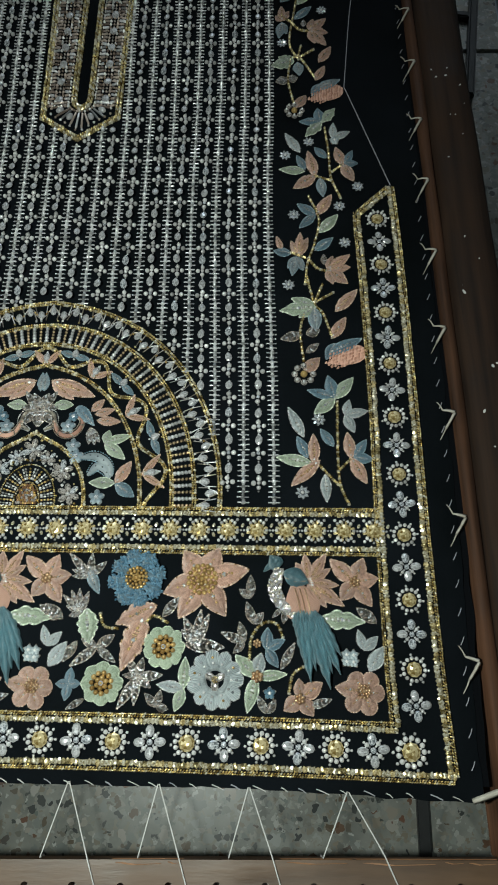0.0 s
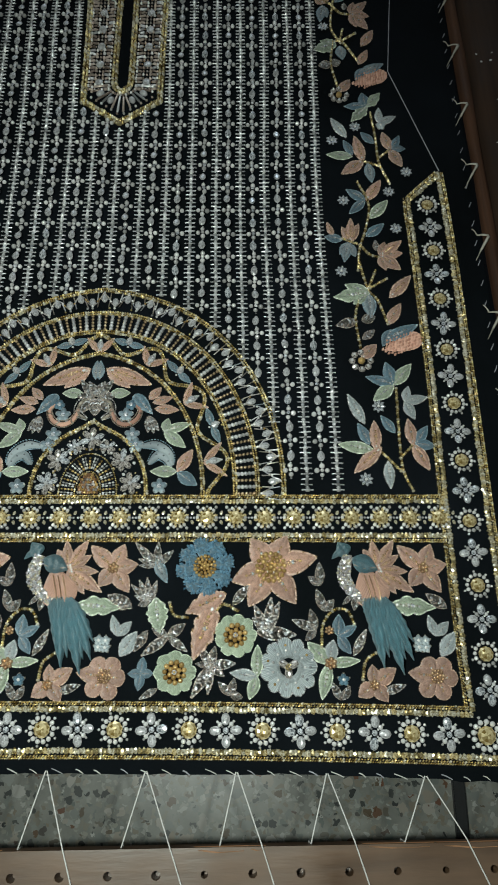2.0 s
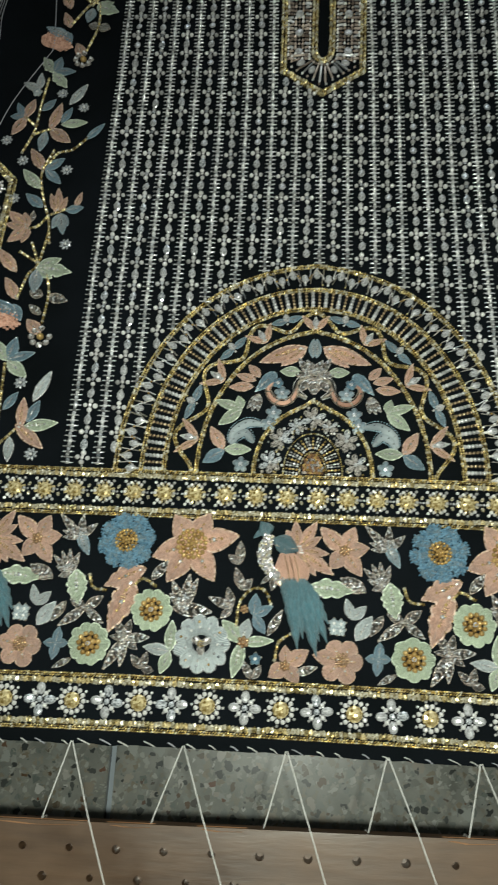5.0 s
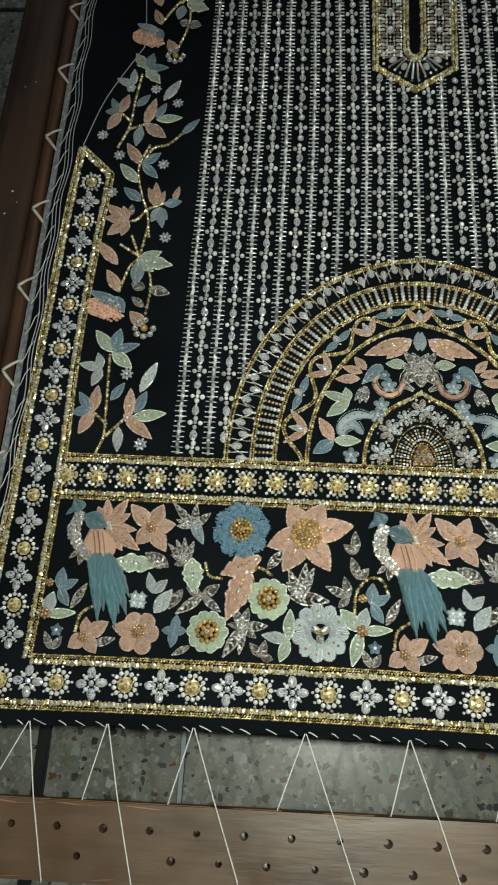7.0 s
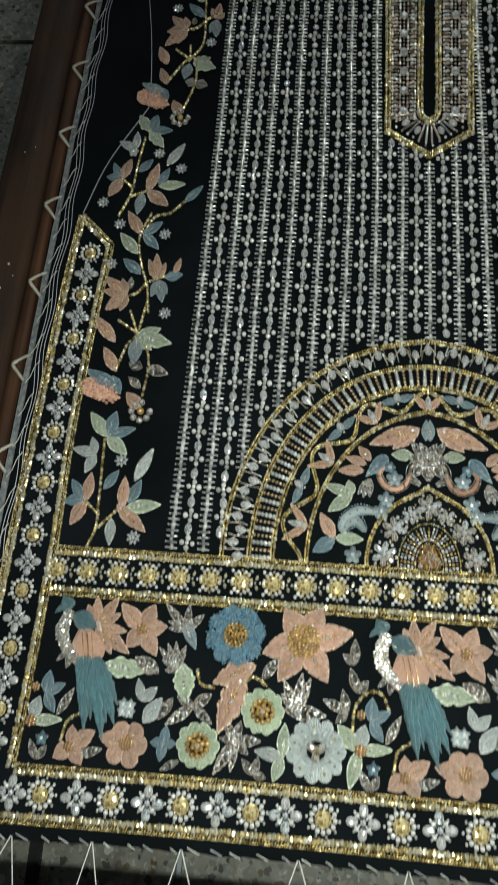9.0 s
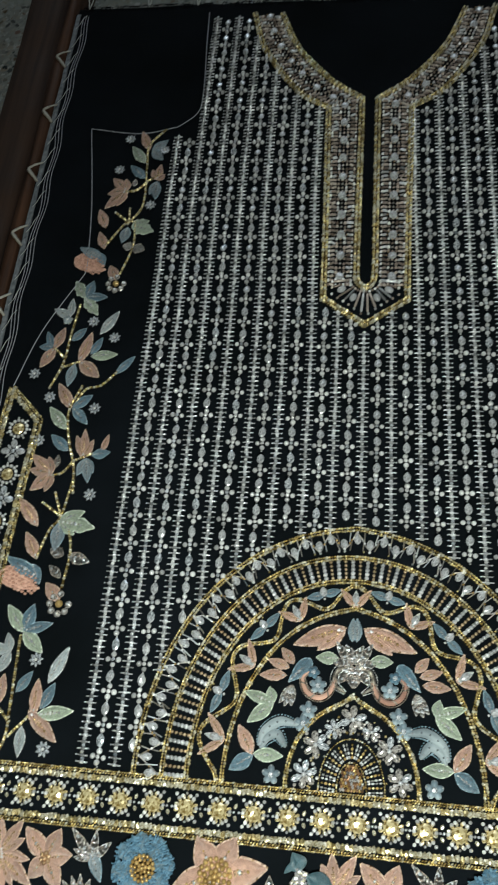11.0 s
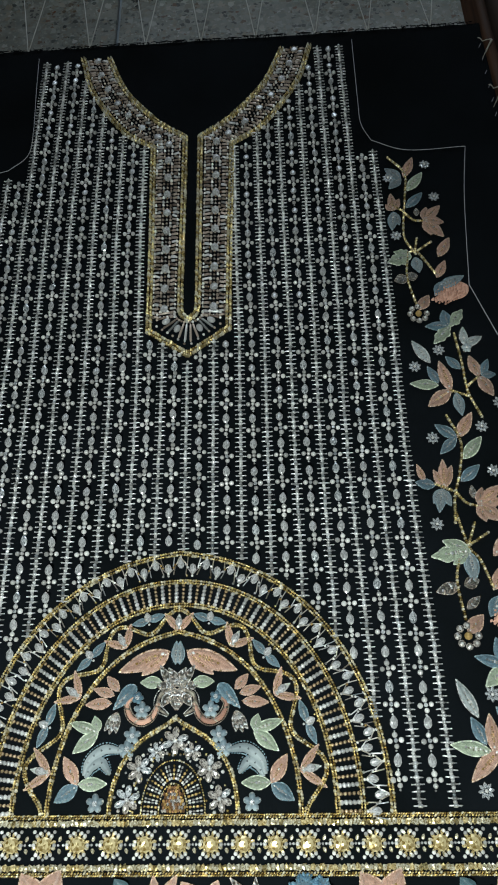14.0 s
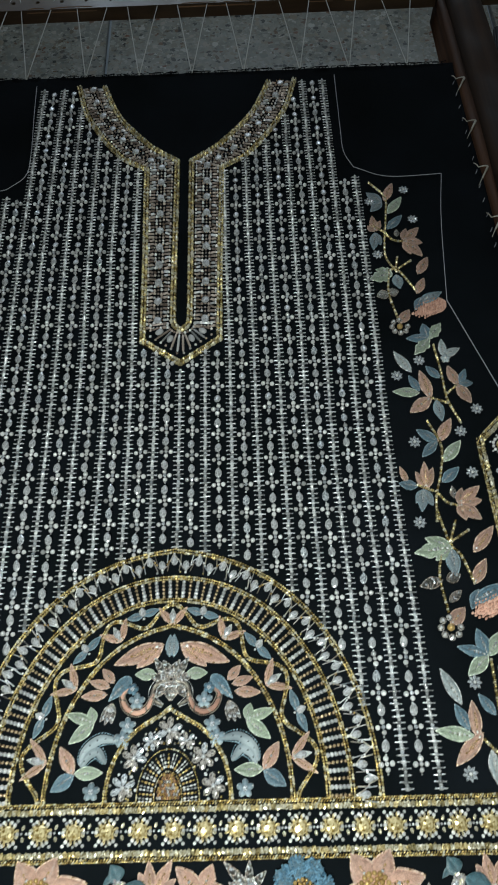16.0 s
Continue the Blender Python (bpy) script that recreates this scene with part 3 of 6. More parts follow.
def sheet():
    kit, nx, ny = Kit(), 110, 160
    v, f = [], []
    for j in range(ny + 1):
        for i in range(nx + 1):
            s, t = i / nx, j / ny
            y = -0.0072 + t * 0.8965
            left, right = -0.3005 + 0.0115 * max(0, 1 - y / 0.3), 0.3085 - 0.0155 * max(0.0, (y - 0.2) / 0.69)
            x = left + s * (right - left)
            edge = min(s, 1 - s, t, 1 - t)
            if edge < 1e-6:
                x += 0.0016 * noise.noise((y * 60, 1.3, 0)) * (s < 1e-6 or s > 1 - 1e-6)
                y += (0.0012 * noise.noise((x * 70, 5.1, 0)) + 0.002 * noise.noise((x * 9, 2.1, 0))) * (t < 1e-6 or t > 1 - 1e-6)
            z = 0.0009 * noise.noise((x * 14, y * 14, 0.5)) - 0.0009
            v.append((x, bowed(x, y) if y < 0.17 else y, z - (0.0012 if edge < 1e-6 else 0.0)))
    for j in range(ny):
        for i in range(nx):
            a = j * (nx + 1) + i
            f.append((a, a + 1, a + nx + 2, a + nx + 1))
    kit.add(shape(v, f, True), VELVET)
    border = [i for i in range(nx + 1)] + [j * (nx + 1) + nx for j in range(1, ny + 1)] + [ny * (nx + 1) + i for i in range(nx - 1, -1, -1)] + [j * (nx + 1) for j in range(ny - 1, 0, -1)]
    w = [v[k] for k in border] + [(v[k][0], v[k][1], v[k][2] - 0.0016) for k in border]
    n = len(border)
    kit.add(shape(w, [(i, i + n, (i + 1) % n + n, (i + 1) % n) for i in range(n)], False), VELVET)
    return kit


panel = thing("kurta_panel", sheet(), "black velvet garment panel stretched on a frame, densely beaded and embroidered", "embroidered cloth", (0, 0, CLOTH))
CX = 0.0025  # middle of the garment

LEAF_BINS = (0.13, 0.17, 0.22, 0.28, 0.36, 0.46)
leaf_meshes = {}


class Silk:
    def __init__(self, name, mat, bead=COPPER, silver=False):
        self.name, self.mat, self.bead, self.silver = name, mat, bead, silver


PEACH, BLUE, TEAL = Silk("peach", PEACH_M), Silk("blue", BLUE_M, CRYSTAL), Silk("teal", TEAL_M, CRYSTAL)
MINT, WHITE, SLATE = Silk("mint", MINT_M, PEARL), Silk("pale_grey", WHITE_M, PEARL), Silk("slate", SLATE_M, CRYSTAL)
SILVER = Silk("silver", SMOKE, CRYSTAL, True)


RIMS = {"peach": PEACHRIM, "mint": MINTRIM, "pale_grey": SEED, "slate": BLUERIM, "blue": BLUERIM, "teal": TEAL_M}


def leaf_mesh(silk, wide, lobes, blunt=False):
    key = (silk.name, wide, lobes, blunt)
    if key in leaf_meshes:
        return leaf_meshes[key]
    kit = Kit()
    rim = rim_points(wide, lobes, blunt)
    loop = [(u, w, 0.012) for u, w in rim] + [(u, -w, 0.012) for u, w in rim[-2:0:-1]]
    if silk.silver:
        kit.add(petal_shape(wide * 0.92, lobes, blunt, 0.05, 8, 4), PEWTER)
        n = 8
        for i in range(n):
            u = 0.12 + 0.74 * i / (n - 1)
            w = half_width(u, wide, lobes, blunt)
            for side in (-1, 1):
                if random.random() < 0.85:
                    kit.add(BAR, random.choice((SMOKE, SMOKE, ROSE, SEED)), u + 0.04, side * w * 0.48, 0.06, side * 0.75 + random.uniform(-0.3, 0.3), max(0.05, w * 0.85), 0.036, 0.04, random.uniform(-0.3, 0.3))
        for i in range(4):
            kit.add(GEM if i % 2 else DOT, CRYSTAL if i % 2 else SMOKE, 0.17 + 0.19 * i, random.uniform(-0.02, 0.02), 0.075, 0.4 * i, 0.055 if i % 2 else 0.04)
        for x, y, t in evenly(loop + loop[:1], 0.062):
            kit.add(DOT, random.choice((SMOKE, ROSE, CORD, SEED)), x, y, 0.024, t, 0.044, 0.032, 0.042)
    elif silk.name == "teal":
        kit.add(petal_shape(wide, lobes, blunt, 0.3, 30, 8), silk.mat)
    else:
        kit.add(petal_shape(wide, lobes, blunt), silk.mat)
        edge = RIMS[silk.name]
        for i, (x, y, t) in enumerate(evenly(loop + loop[:1], 0.046)):
            kit.add(DOT, edge if i % 6 else silk.bead, x, y, 0.018, t + 0.55, 0.040, 0.024, 0.040)
        for i in range(8):
            u = 0.20 + 0.062 * i
            for side in ((-1, 1) if wide > 0.16 and i in (2, 3, 4) else (0,)):
                kit.add(DOT, (COPPER, GOLDPEARL, silk.bead)[i % 3] if silk.name == "peach" else (CORD, silk.bead)[i % 2], u, 0.026 * side + 0.010 * (-1) ** i, 0.125, 0, 0.034 if i % 2 else 0.026)
        kit.add(BALL, PEARL, 0.12, 0.0, 0.06, 0, 0.038)
        if wide > 0.2:
            kit.add(BALL, CRYSTAL, 0.47, 0.0, 0.11, 0, 0.046)
    leaf_meshes[key] = kit.mesh("leaf")
    return leaf_meshes[key]


def frill(kit, r0, r1, lobes, depth, mat, rim, high=0.0022):
    """A ruffled ring of radial threads from r0 to a scalloped edge at r1, with a chain-stitched rim."""
    n, rings = 22 * lobes, (0.0, 0.12, 0.4, 0.7, 0.9, 1.0)
    v, f, uv, edge = [], [], [], []
    for i in range(n):
        a = 2 * math.pi * i / n
        wave = abs(math.cos(lobes * a / 2)) ** 0.6
        out = r1 * (1 - depth + depth * wave) * (1 + 0.07 * noise.noise((3 * math.cos(a), 3 * math.sin(a), r1 * 900)) + random.uniform(-0.018, 0.018))
        for s in rings:
            rad = r0 + (out - r0) * s
            z = high * math.sin(math.pi * (0.06 + 0.88 * s)) ** 0.6 * (0.65 + 0.35 * wave) + random.uniform(-0.0003, 0.0003) * (0 < s < 1)
            v.append((rad * math.cos(a), rad * math.sin(a), 0.0002 + z))
            uv.append((3.0 * i / n + random.uniform(-0.006, 0.006), 0.0))
        edge.append((out * math.cos(a), out * math.sin(a)))
    m = len(rings)
    for i in range(n):
        for j in range(m - 1):
            a, b = i * m + j, ((i + 1) % n) * m + j
            f.append((a, a + 1, b + 1, b))
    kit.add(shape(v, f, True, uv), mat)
    for x, y, t in evenly(edge + edge[:1], 0.0011):
        kit.add(DOT, rim, x, y, 0.0006, t + 0.5, 0.0009, 0.0005, 0.0009)
    return kit


def one_leaf(parent, bx, by, tx, ty, w, silk, lobes=0, blunt=False, name="leaf", label=""):
    long = math.hypot(tx - bx, ty - by)
    ratio = 0.43 * w / long
    wide = min(LEAF_BINS, key=lambda b: abs(b - ratio))
    return part(name, leaf_mesh(silk, wide, lobes, blunt), parent, label, (bx, by, 0.0003), math.atan2(ty - by, tx - bx), (long, long * min(1.25, max(0.8, ratio / wide)), 0.35 * long + 0.004))


def cluster(kit, r, n, mat, bead):
    """A mound of beads in rings."""
    kit.add(BALL, mat, 0, 0, 0.0026, 0, bead)
    ring = 1
    while ring * bead * 1.8 <= r:
        rad = ring * bead * 1.8
        k = max(6, int(2 * math.pi * rad / (bead * 1.95)))
        for i in range(k):
            a = 2 * math.pi * i / k + 0.4 * ring
            kit.add(BALL, mat, rad * math.cos(a), rad * math.sin(a), 0.0022, a, bead * random.uniform(0.9, 1.08))
        ring += 1
    return kit


class Motifs:
    """Lays embroidered motifs; x is shifted or mirrored, and only what falls inside the limits is laid."""

    def __init__(self, shift=0.0, mirror=False, low=-9.0, high=9.0, drawn=False):
        self.shift, self.mirror, self.low, self.high, self.drawn = shift, mirror, low, high, drawn

    def at(self, x, y):
        if self.drawn:  # the second vine was drawn freehand after the first
            aside = float(np.interp(y, [0.175, 0.21, 0.26, 0.34, 0.38, 0.45, 0.53, 0.56, 0.60, 0.64, 0.69], [0.003, 0.0065, 0.009, 0.012, 0.0145, 0.018, 0.0175, 0.014, 0.0115, 0.0065, 0.005]))
            return 2 * CX - x - aside, y + float(np.interp(y, [0.175, 0.21, 0.28, 0.34, 0.38, 0.46, 0.50, 0.55, 0.64, 0.69], [-0.002, -0.005, -0.003, -0.002, 0.001, 0.003, 0.004, 0.007, 0.009, 0.006]))
        return (2 * CX - x if self.mirror else x + self.shift), y

    def inside(self, *xs):
        return all(self.low <= x <= self.high for x in xs)

    def leaf(self, bx, by, tx, ty, w, silk, lobes=0):
        (ax, ay), (cx, cy) = self.at(bx, by), self.at(tx, ty)
        if silk is MINT and w > 0.0115 and not lobes:
            lobes = 3
        if not self.inside(ax, cx):
            return
        long = math.hypot(cx - ax, cy - ay)
        if long < 0.98 * w and not silk.silver:
            kit = Kit()
            for q in range(5):
                a = 2 * math.pi * q / 5 + 0.3
                kit.add(BALL, silk.mat, 0.27 * w * math.cos(a), 0.27 * w * math.sin(a), 0.0003, a, 0.25 * w, 0.22 * w, 0.0018)
                kit.add(DOT, CORD, 0.50 * w * math.cos(a), 0.50 * w * math.sin(a), 0.0006, a, 0.0008)
            kit.add(BALL, PEARL, 0, 0, 0.0014, 0, 0.0012)
            part("knot_blossom", kit, panel, at=((ax + cx) / 2, (ay + cy) / 2, 0))
        else:
            one_leaf(panel, ax, ay, cx, cy, w, silk, lobes, name="beaded_leaf" if silk.silver else "silk_leaf")

    def stem(self, *pts):
        pts = [self.at(*p) for p in pts]
        if not self.inside(*(p[0] for p in pts)):
            return
        kit = Kit()
        for i, (x, y, t) in enumerate(along(pts, 0.0017)):
            kit.add(DOT, GOLD if i % 3 else TINSEL, x, y, 0.0006, t + random.uniform(-0.4, 0.4), 0.0012, 0.0015, 0.0013, random.uniform(-0.3, 0.3), random.uniform(-0.3, 0.3))
        part("gold_stem", kit, panel)

    def bead_cluster(self, x, y, r, n):
        x, y = self.at(x, y)
        if self.inside(x):
            part("bead_heart", cluster(Kit(), r, n, COPPER, r / 3.2), panel, at=(x, y, 0.001), kind="stuff")

    def flower(self, name, label, x, y, petals, heart):
        x, y = self.at(x, y)
        if not self.inside(x):
            return None
        ob = part(name, heart, panel, label, (x, y, 0.0))
        for angle, long, wide, silk, blunt in petals:
            if self.mirror:
                angle = 180 - angle
            a = radians(angle)
            one_leaf(ob, 0, 0, long * math.cos(a), long * math.sin(a), wide, silk, 0, blunt, "petal")
        return ob

    def mint_flower(self, x, y, r):
        heart = cluster(Kit(), r * 0.47, 19, GOLDPEARL, r * 0.125).add(GEM, CRYSTAL, 0, 0, 0.0034, 0.3, r * 0.11)
        ob = self.flower("silk_flower", "mint ruffled silk flower with a golden pearl heart", x, y, [], heart)
        if ob:
            part("ruffle", frill(Kit(), r * 0.40, r * 0.94, random.choice((8, 9, 10)), 0.15, MINT_M, MINTRIM), ob, "ruffled mint silk petals")

    def star_flower(self, x, y, r):
        self.flower("silk_flower", "large peach six-pointed silk flower with a golden pearl heart", x, y, [(a, r * k, r * 0.66, PEACH, False) for a, k in ((13, 1.16), (63, 0.88), (124, 0.86), (200, 1.0), (240, 1.08), (304, 1.05))], cluster(Kit(), r * 0.36, 37, GOLDPEARL, r * 0.062))

    def small_star(self, x, y, r):
        self.flower("silk_flower", "small peach five-pointed silk flower with copper beads", x, y, [(a, r * k, r * 0.74, PEACH, False) for a, k in ((10, 0.98), (68, 1.05), (136, 1.32), (232, 0.9), (305, 1.15))], cluster(Kit(), r * 0.3, 14, COPPER, r * 0.085))

    def pink_flower(self, x, y, r):
        x, r = x - (0.005 if self.shift else 0.0), r * 0.92
        self.flower("silk_flower", "peach silk blossom with round petals and copper beads", x, y, [(a, r * k, r * 0.88, PEACH, b) for a, k, b in ((355, 0.95, True), (55, 0.95, True), (122, 0.95, True), (172, 1.3, False), (228, 1.08, True), (290, 1.05, True))], cluster(Kit(), r * 0.3, 15, COPPER, r * 0.075))

    def white_flower(self, x, y, r):
        heart = Kit()
        for a, long in ((0.5, 0.24), (2.6, 0.24), (4.7, 0.27)):
            heart.add(GEM, SMOKE, 0.2 * r * math.cos(a), 0.2 * r * math.sin(a), 0.0016, a, r * long, r * 0.15, r * 0.2)
        for k in range(7):
            heart.add(DOT, GOLD, 0.05 * r * math.cos(k * 0.9) * (k > 0) * 2, 0.05 * r * math.sin(k * 0.9) * (k > 0) * 2, 0.0036, k, r * 0.05)
        for k in range(11):
            a = 2 * math.pi * k / 11
            for d, mat in ((0.62, PEARL), (0.82, GOLDPEARL if k % 2 else CRYSTAL)):
                heart.add(BALL, mat, d * r * math.cos(a), d * r * math.sin(a), 0.0026, a, r * 0.055)
        ob = self.flower("silk_flower", "pale grey scalloped silk flower with dark smoked stones", x, y, [], heart)
        if ob:
            part("ruffle", frill(frill(Kit(), r * 0.40, r * 1.08, 11, 0.17, WHITE_M, SEED), r * 0.34, r * 0.60, 8, 0.14, WHITE_M, SEED, 0.0028), ob, "scalloped pale grey silk petals")

    def blue_flower(self, x, y, r):
        px, py = self.at(x, y)
        if not self.inside(px):
            return
        ob = part("silk_flower", cluster(Kit(), r * 0.40, 37, GOLDPEARL, r * 0.066), panel, "blue knotted flower with a golden pearl heart", (px, py, 0.002))
        for k in range(8):
            kit = Kit()
            kit.add(petal_shape(0.36, 4, True, 0.1, 10, 6), BLUE_M, 0.2 * r, 0, 0.0002, 0, 0.82 * r)
            for i in range(70):
                u, a = math.sqrt(random.random()), random.uniform(0, 2 * math.pi)
                x, y = 0.70 * r + 0.33 * r * u * math.cos(a), 0.40 * r * u * math.sin(a)
                s = r * random.uniform(0.045, 0.068)
                kit.add(DOT, BLUEKNOT, x, y, 0.0010 + 0.0008 * (1 - u), a, s, s * random.uniform(0.45, 0.8), s * 1.3)
            part("petal", kit, ob, turn=k * math.pi / 4 + 0.2)

    def tiny_flower(self, x, y):
        x, y = self.at(x, y)
        kit = Kit()
        kit.add(BALL, PEARL, 0, 0, 0.001, 0, 0.0013)
        for k in range(8):
            a = 2 * math.pi * k / 8
            kit.add(DROP, CRYSTAL, 0.0033 * math.cos(a), 0.0033 * math.sin(a), 0.0003, a, 0.0019, 0.0012, 0.0024)
        part("crystal_blossom", kit, panel, at=(x, y, 0), turn=random.uniform(0, 1))

    def berry_flower(self, x, y, r):
        x, y = self.at(x, y)
        kit = Kit()
        kit.add(BALL, GOLDPEARL, 0, 0, 0.001, 0, r * 0.3)
        ob = part("berry_blossom", kit, panel, "blossom of clear round beads", (x, y, 0))
        bead = Kit().add(GEM, SMOKE, 0, 0, 0.0006, 0, r * 0.27).add(DOT, SEED, 0, 0, r * 0.22 + 0.0006, 0, r * 0.13)
        me = bead.mesh("round_bead")
        for k in range(8):
            a = 2 * math.pi * k / 8
            if 0.6 < a < 1.3:
                continue
            part("round_bead", me, ob, at=(0.72 * r * math.cos(a), 0.72 * r * math.sin(a), 0), turn=a)

    def carnation(self, ax, ay, bx, by, w):
        (ax, ay), (bx, by) = self.at(ax, ay), self.at(bx, by)
        long, t = math.hypot(bx - ax, by - ay), math.atan2(by - ay, bx - ax)
        side = 1 if not self.mirror else -1
        kit = Kit()
        for i in range(12):
            for j in range(8):
                u, v = (i + 0.5 * (j % 2)) / 12, j / 7 - 0.5
                if abs(v) > 0.5 * math.sin(math.pi * min(1, u + 0.02)) ** 0.55:
                    continue
                r = long * random.uniform(0.044, 0.056)
                kit.add(DOT, KNOT, u * long + random.uniform(-0.012, 0.012) * long, side * v * w + random.uniform(-0.02, 0.02) * w, 0.0006, 0.5 + random.uniform(-0.3, 0.3), r, r * random.uniform(0.6, 0.8), r * 0.9)
        kit.add(petal_shape(0.36 * min(1.2, w / long / 0.8), 0, True, 0.1, 14, 8), KNOT, 0, 0, 0.0001, 0, long, None, 0.004)
        part("knotted_carnation", kit, panel, "peach knotted carnation head", (ax, ay, 0), t)

    def plume(self, x, y):
        """The tall teal, peach and sequin bird beside each star, reduced to plain plume shapes."""
        x, y = self.at(x, y)
        if not self.inside(x - 0.012, x + 0.02):
            return
        body = Kit()
        body.add(petal_shape(0.36, 0, True, 0.12), PEACH_M, -0.0068, 0.0250, 0.0004, -1.28, 0.0290, 0.033, 0.016)
        for k in (-0.0040, -0.0008, 0.0024):
            rope(body, [(-0.0022 + k, 0.0185, 0.002), (0.0004 + k, 0.009, 0.0026), (0.0016 + k, 0.002, 0.0022)], 0.0004, COPPER)
        ob = part("plume_motif", body, panel, "teal, peach and silver sequin bird motif in plain plume shapes", (x, y, 0.0006))
        head = Kit()
        head.add(petal_shape(0.50, 0, True, 0.2), TEAL_M, -0.0232, 0.0412, 0.0006, -0.95, 0.0108)
        head.add(petal_shape(0.20, 0, False, 0.1), TEAL_M, -0.0205, 0.0365, 0.0002, -2.35, 0.0100)
        part("crest", head, ob, "teal silk crest")
        wing = Kit()
        wing.add(petal_shape(0.34, 0, False, 0.12), TEAL_M, -0.0140, 0.0297, 0.0014, -0.43, 0.0190)
        rope(wing, [(-0.013, 0.0255, 0.0022), (-0.006, 0.0225, 0.0026), (0.002, 0.0235, 0.0022)], 0.0005, CORD)
        part("side_lobe", wing, ob, "teal silk lobe")
        chest = Kit()
        for px, py, t in along([(-0.0165, 0.0315), (-0.0200, 0.0185), (-0.0150, 0.008), (-0.0070, 0.0015)], 0.0011):
            for s in (-1.6, -0.95, -0.3, 0.3, 0.95, 1.6):
                q = random.uniform(-0.0005, 0.0005) + (0.0012 + 0.0011 * math.sin(math.pi * min(1.0, max(0.0, (0.036 - py) / 0.034)))) * s + random.uniform(-0.0003, 0.0003)
                chest.add(TILE, random.choice((SEQUIN, SEQUIN, CRYSTAL, SMOKE, SMOKE, TINSEL)), px - q * math.sin(t), py + q * math.cos(t), 0.0012 + random.uniform(0, 0.0006), random.uniform(0, 3), 0.00105, None, 0.0006, random.uniform(-0.3, 0.3), random.uniform(-0.3, 0.3))
        part("sequin_band", chest, ob, "overlapping silver sequins")
        for tx, ty, w in ((-0.0050, -0.012, 0.0062), (-0.0028, -0.021, 0.0062), (0.0000, -0.031, 0.0064), (0.0040, -0.0418, 0.0066), (0.0075, -0.035, 0.0062), (0.0105, -0.031, 0.0062), (0.0165, -0.0458, 0.0068), (0.0180, -0.036, 0.0062), (0.0232, -0.0368, 0.0066), (0.0205, -0.029, 0.0062), (0.0240, -0.0252, 0.0064), (0.0165, -0.016, 0.0066)):
            one_leaf(ob, -0.0040 + tx * 0.45, 0.0045, tx, ty, w, TEAL, 5, False, "tail_plume")


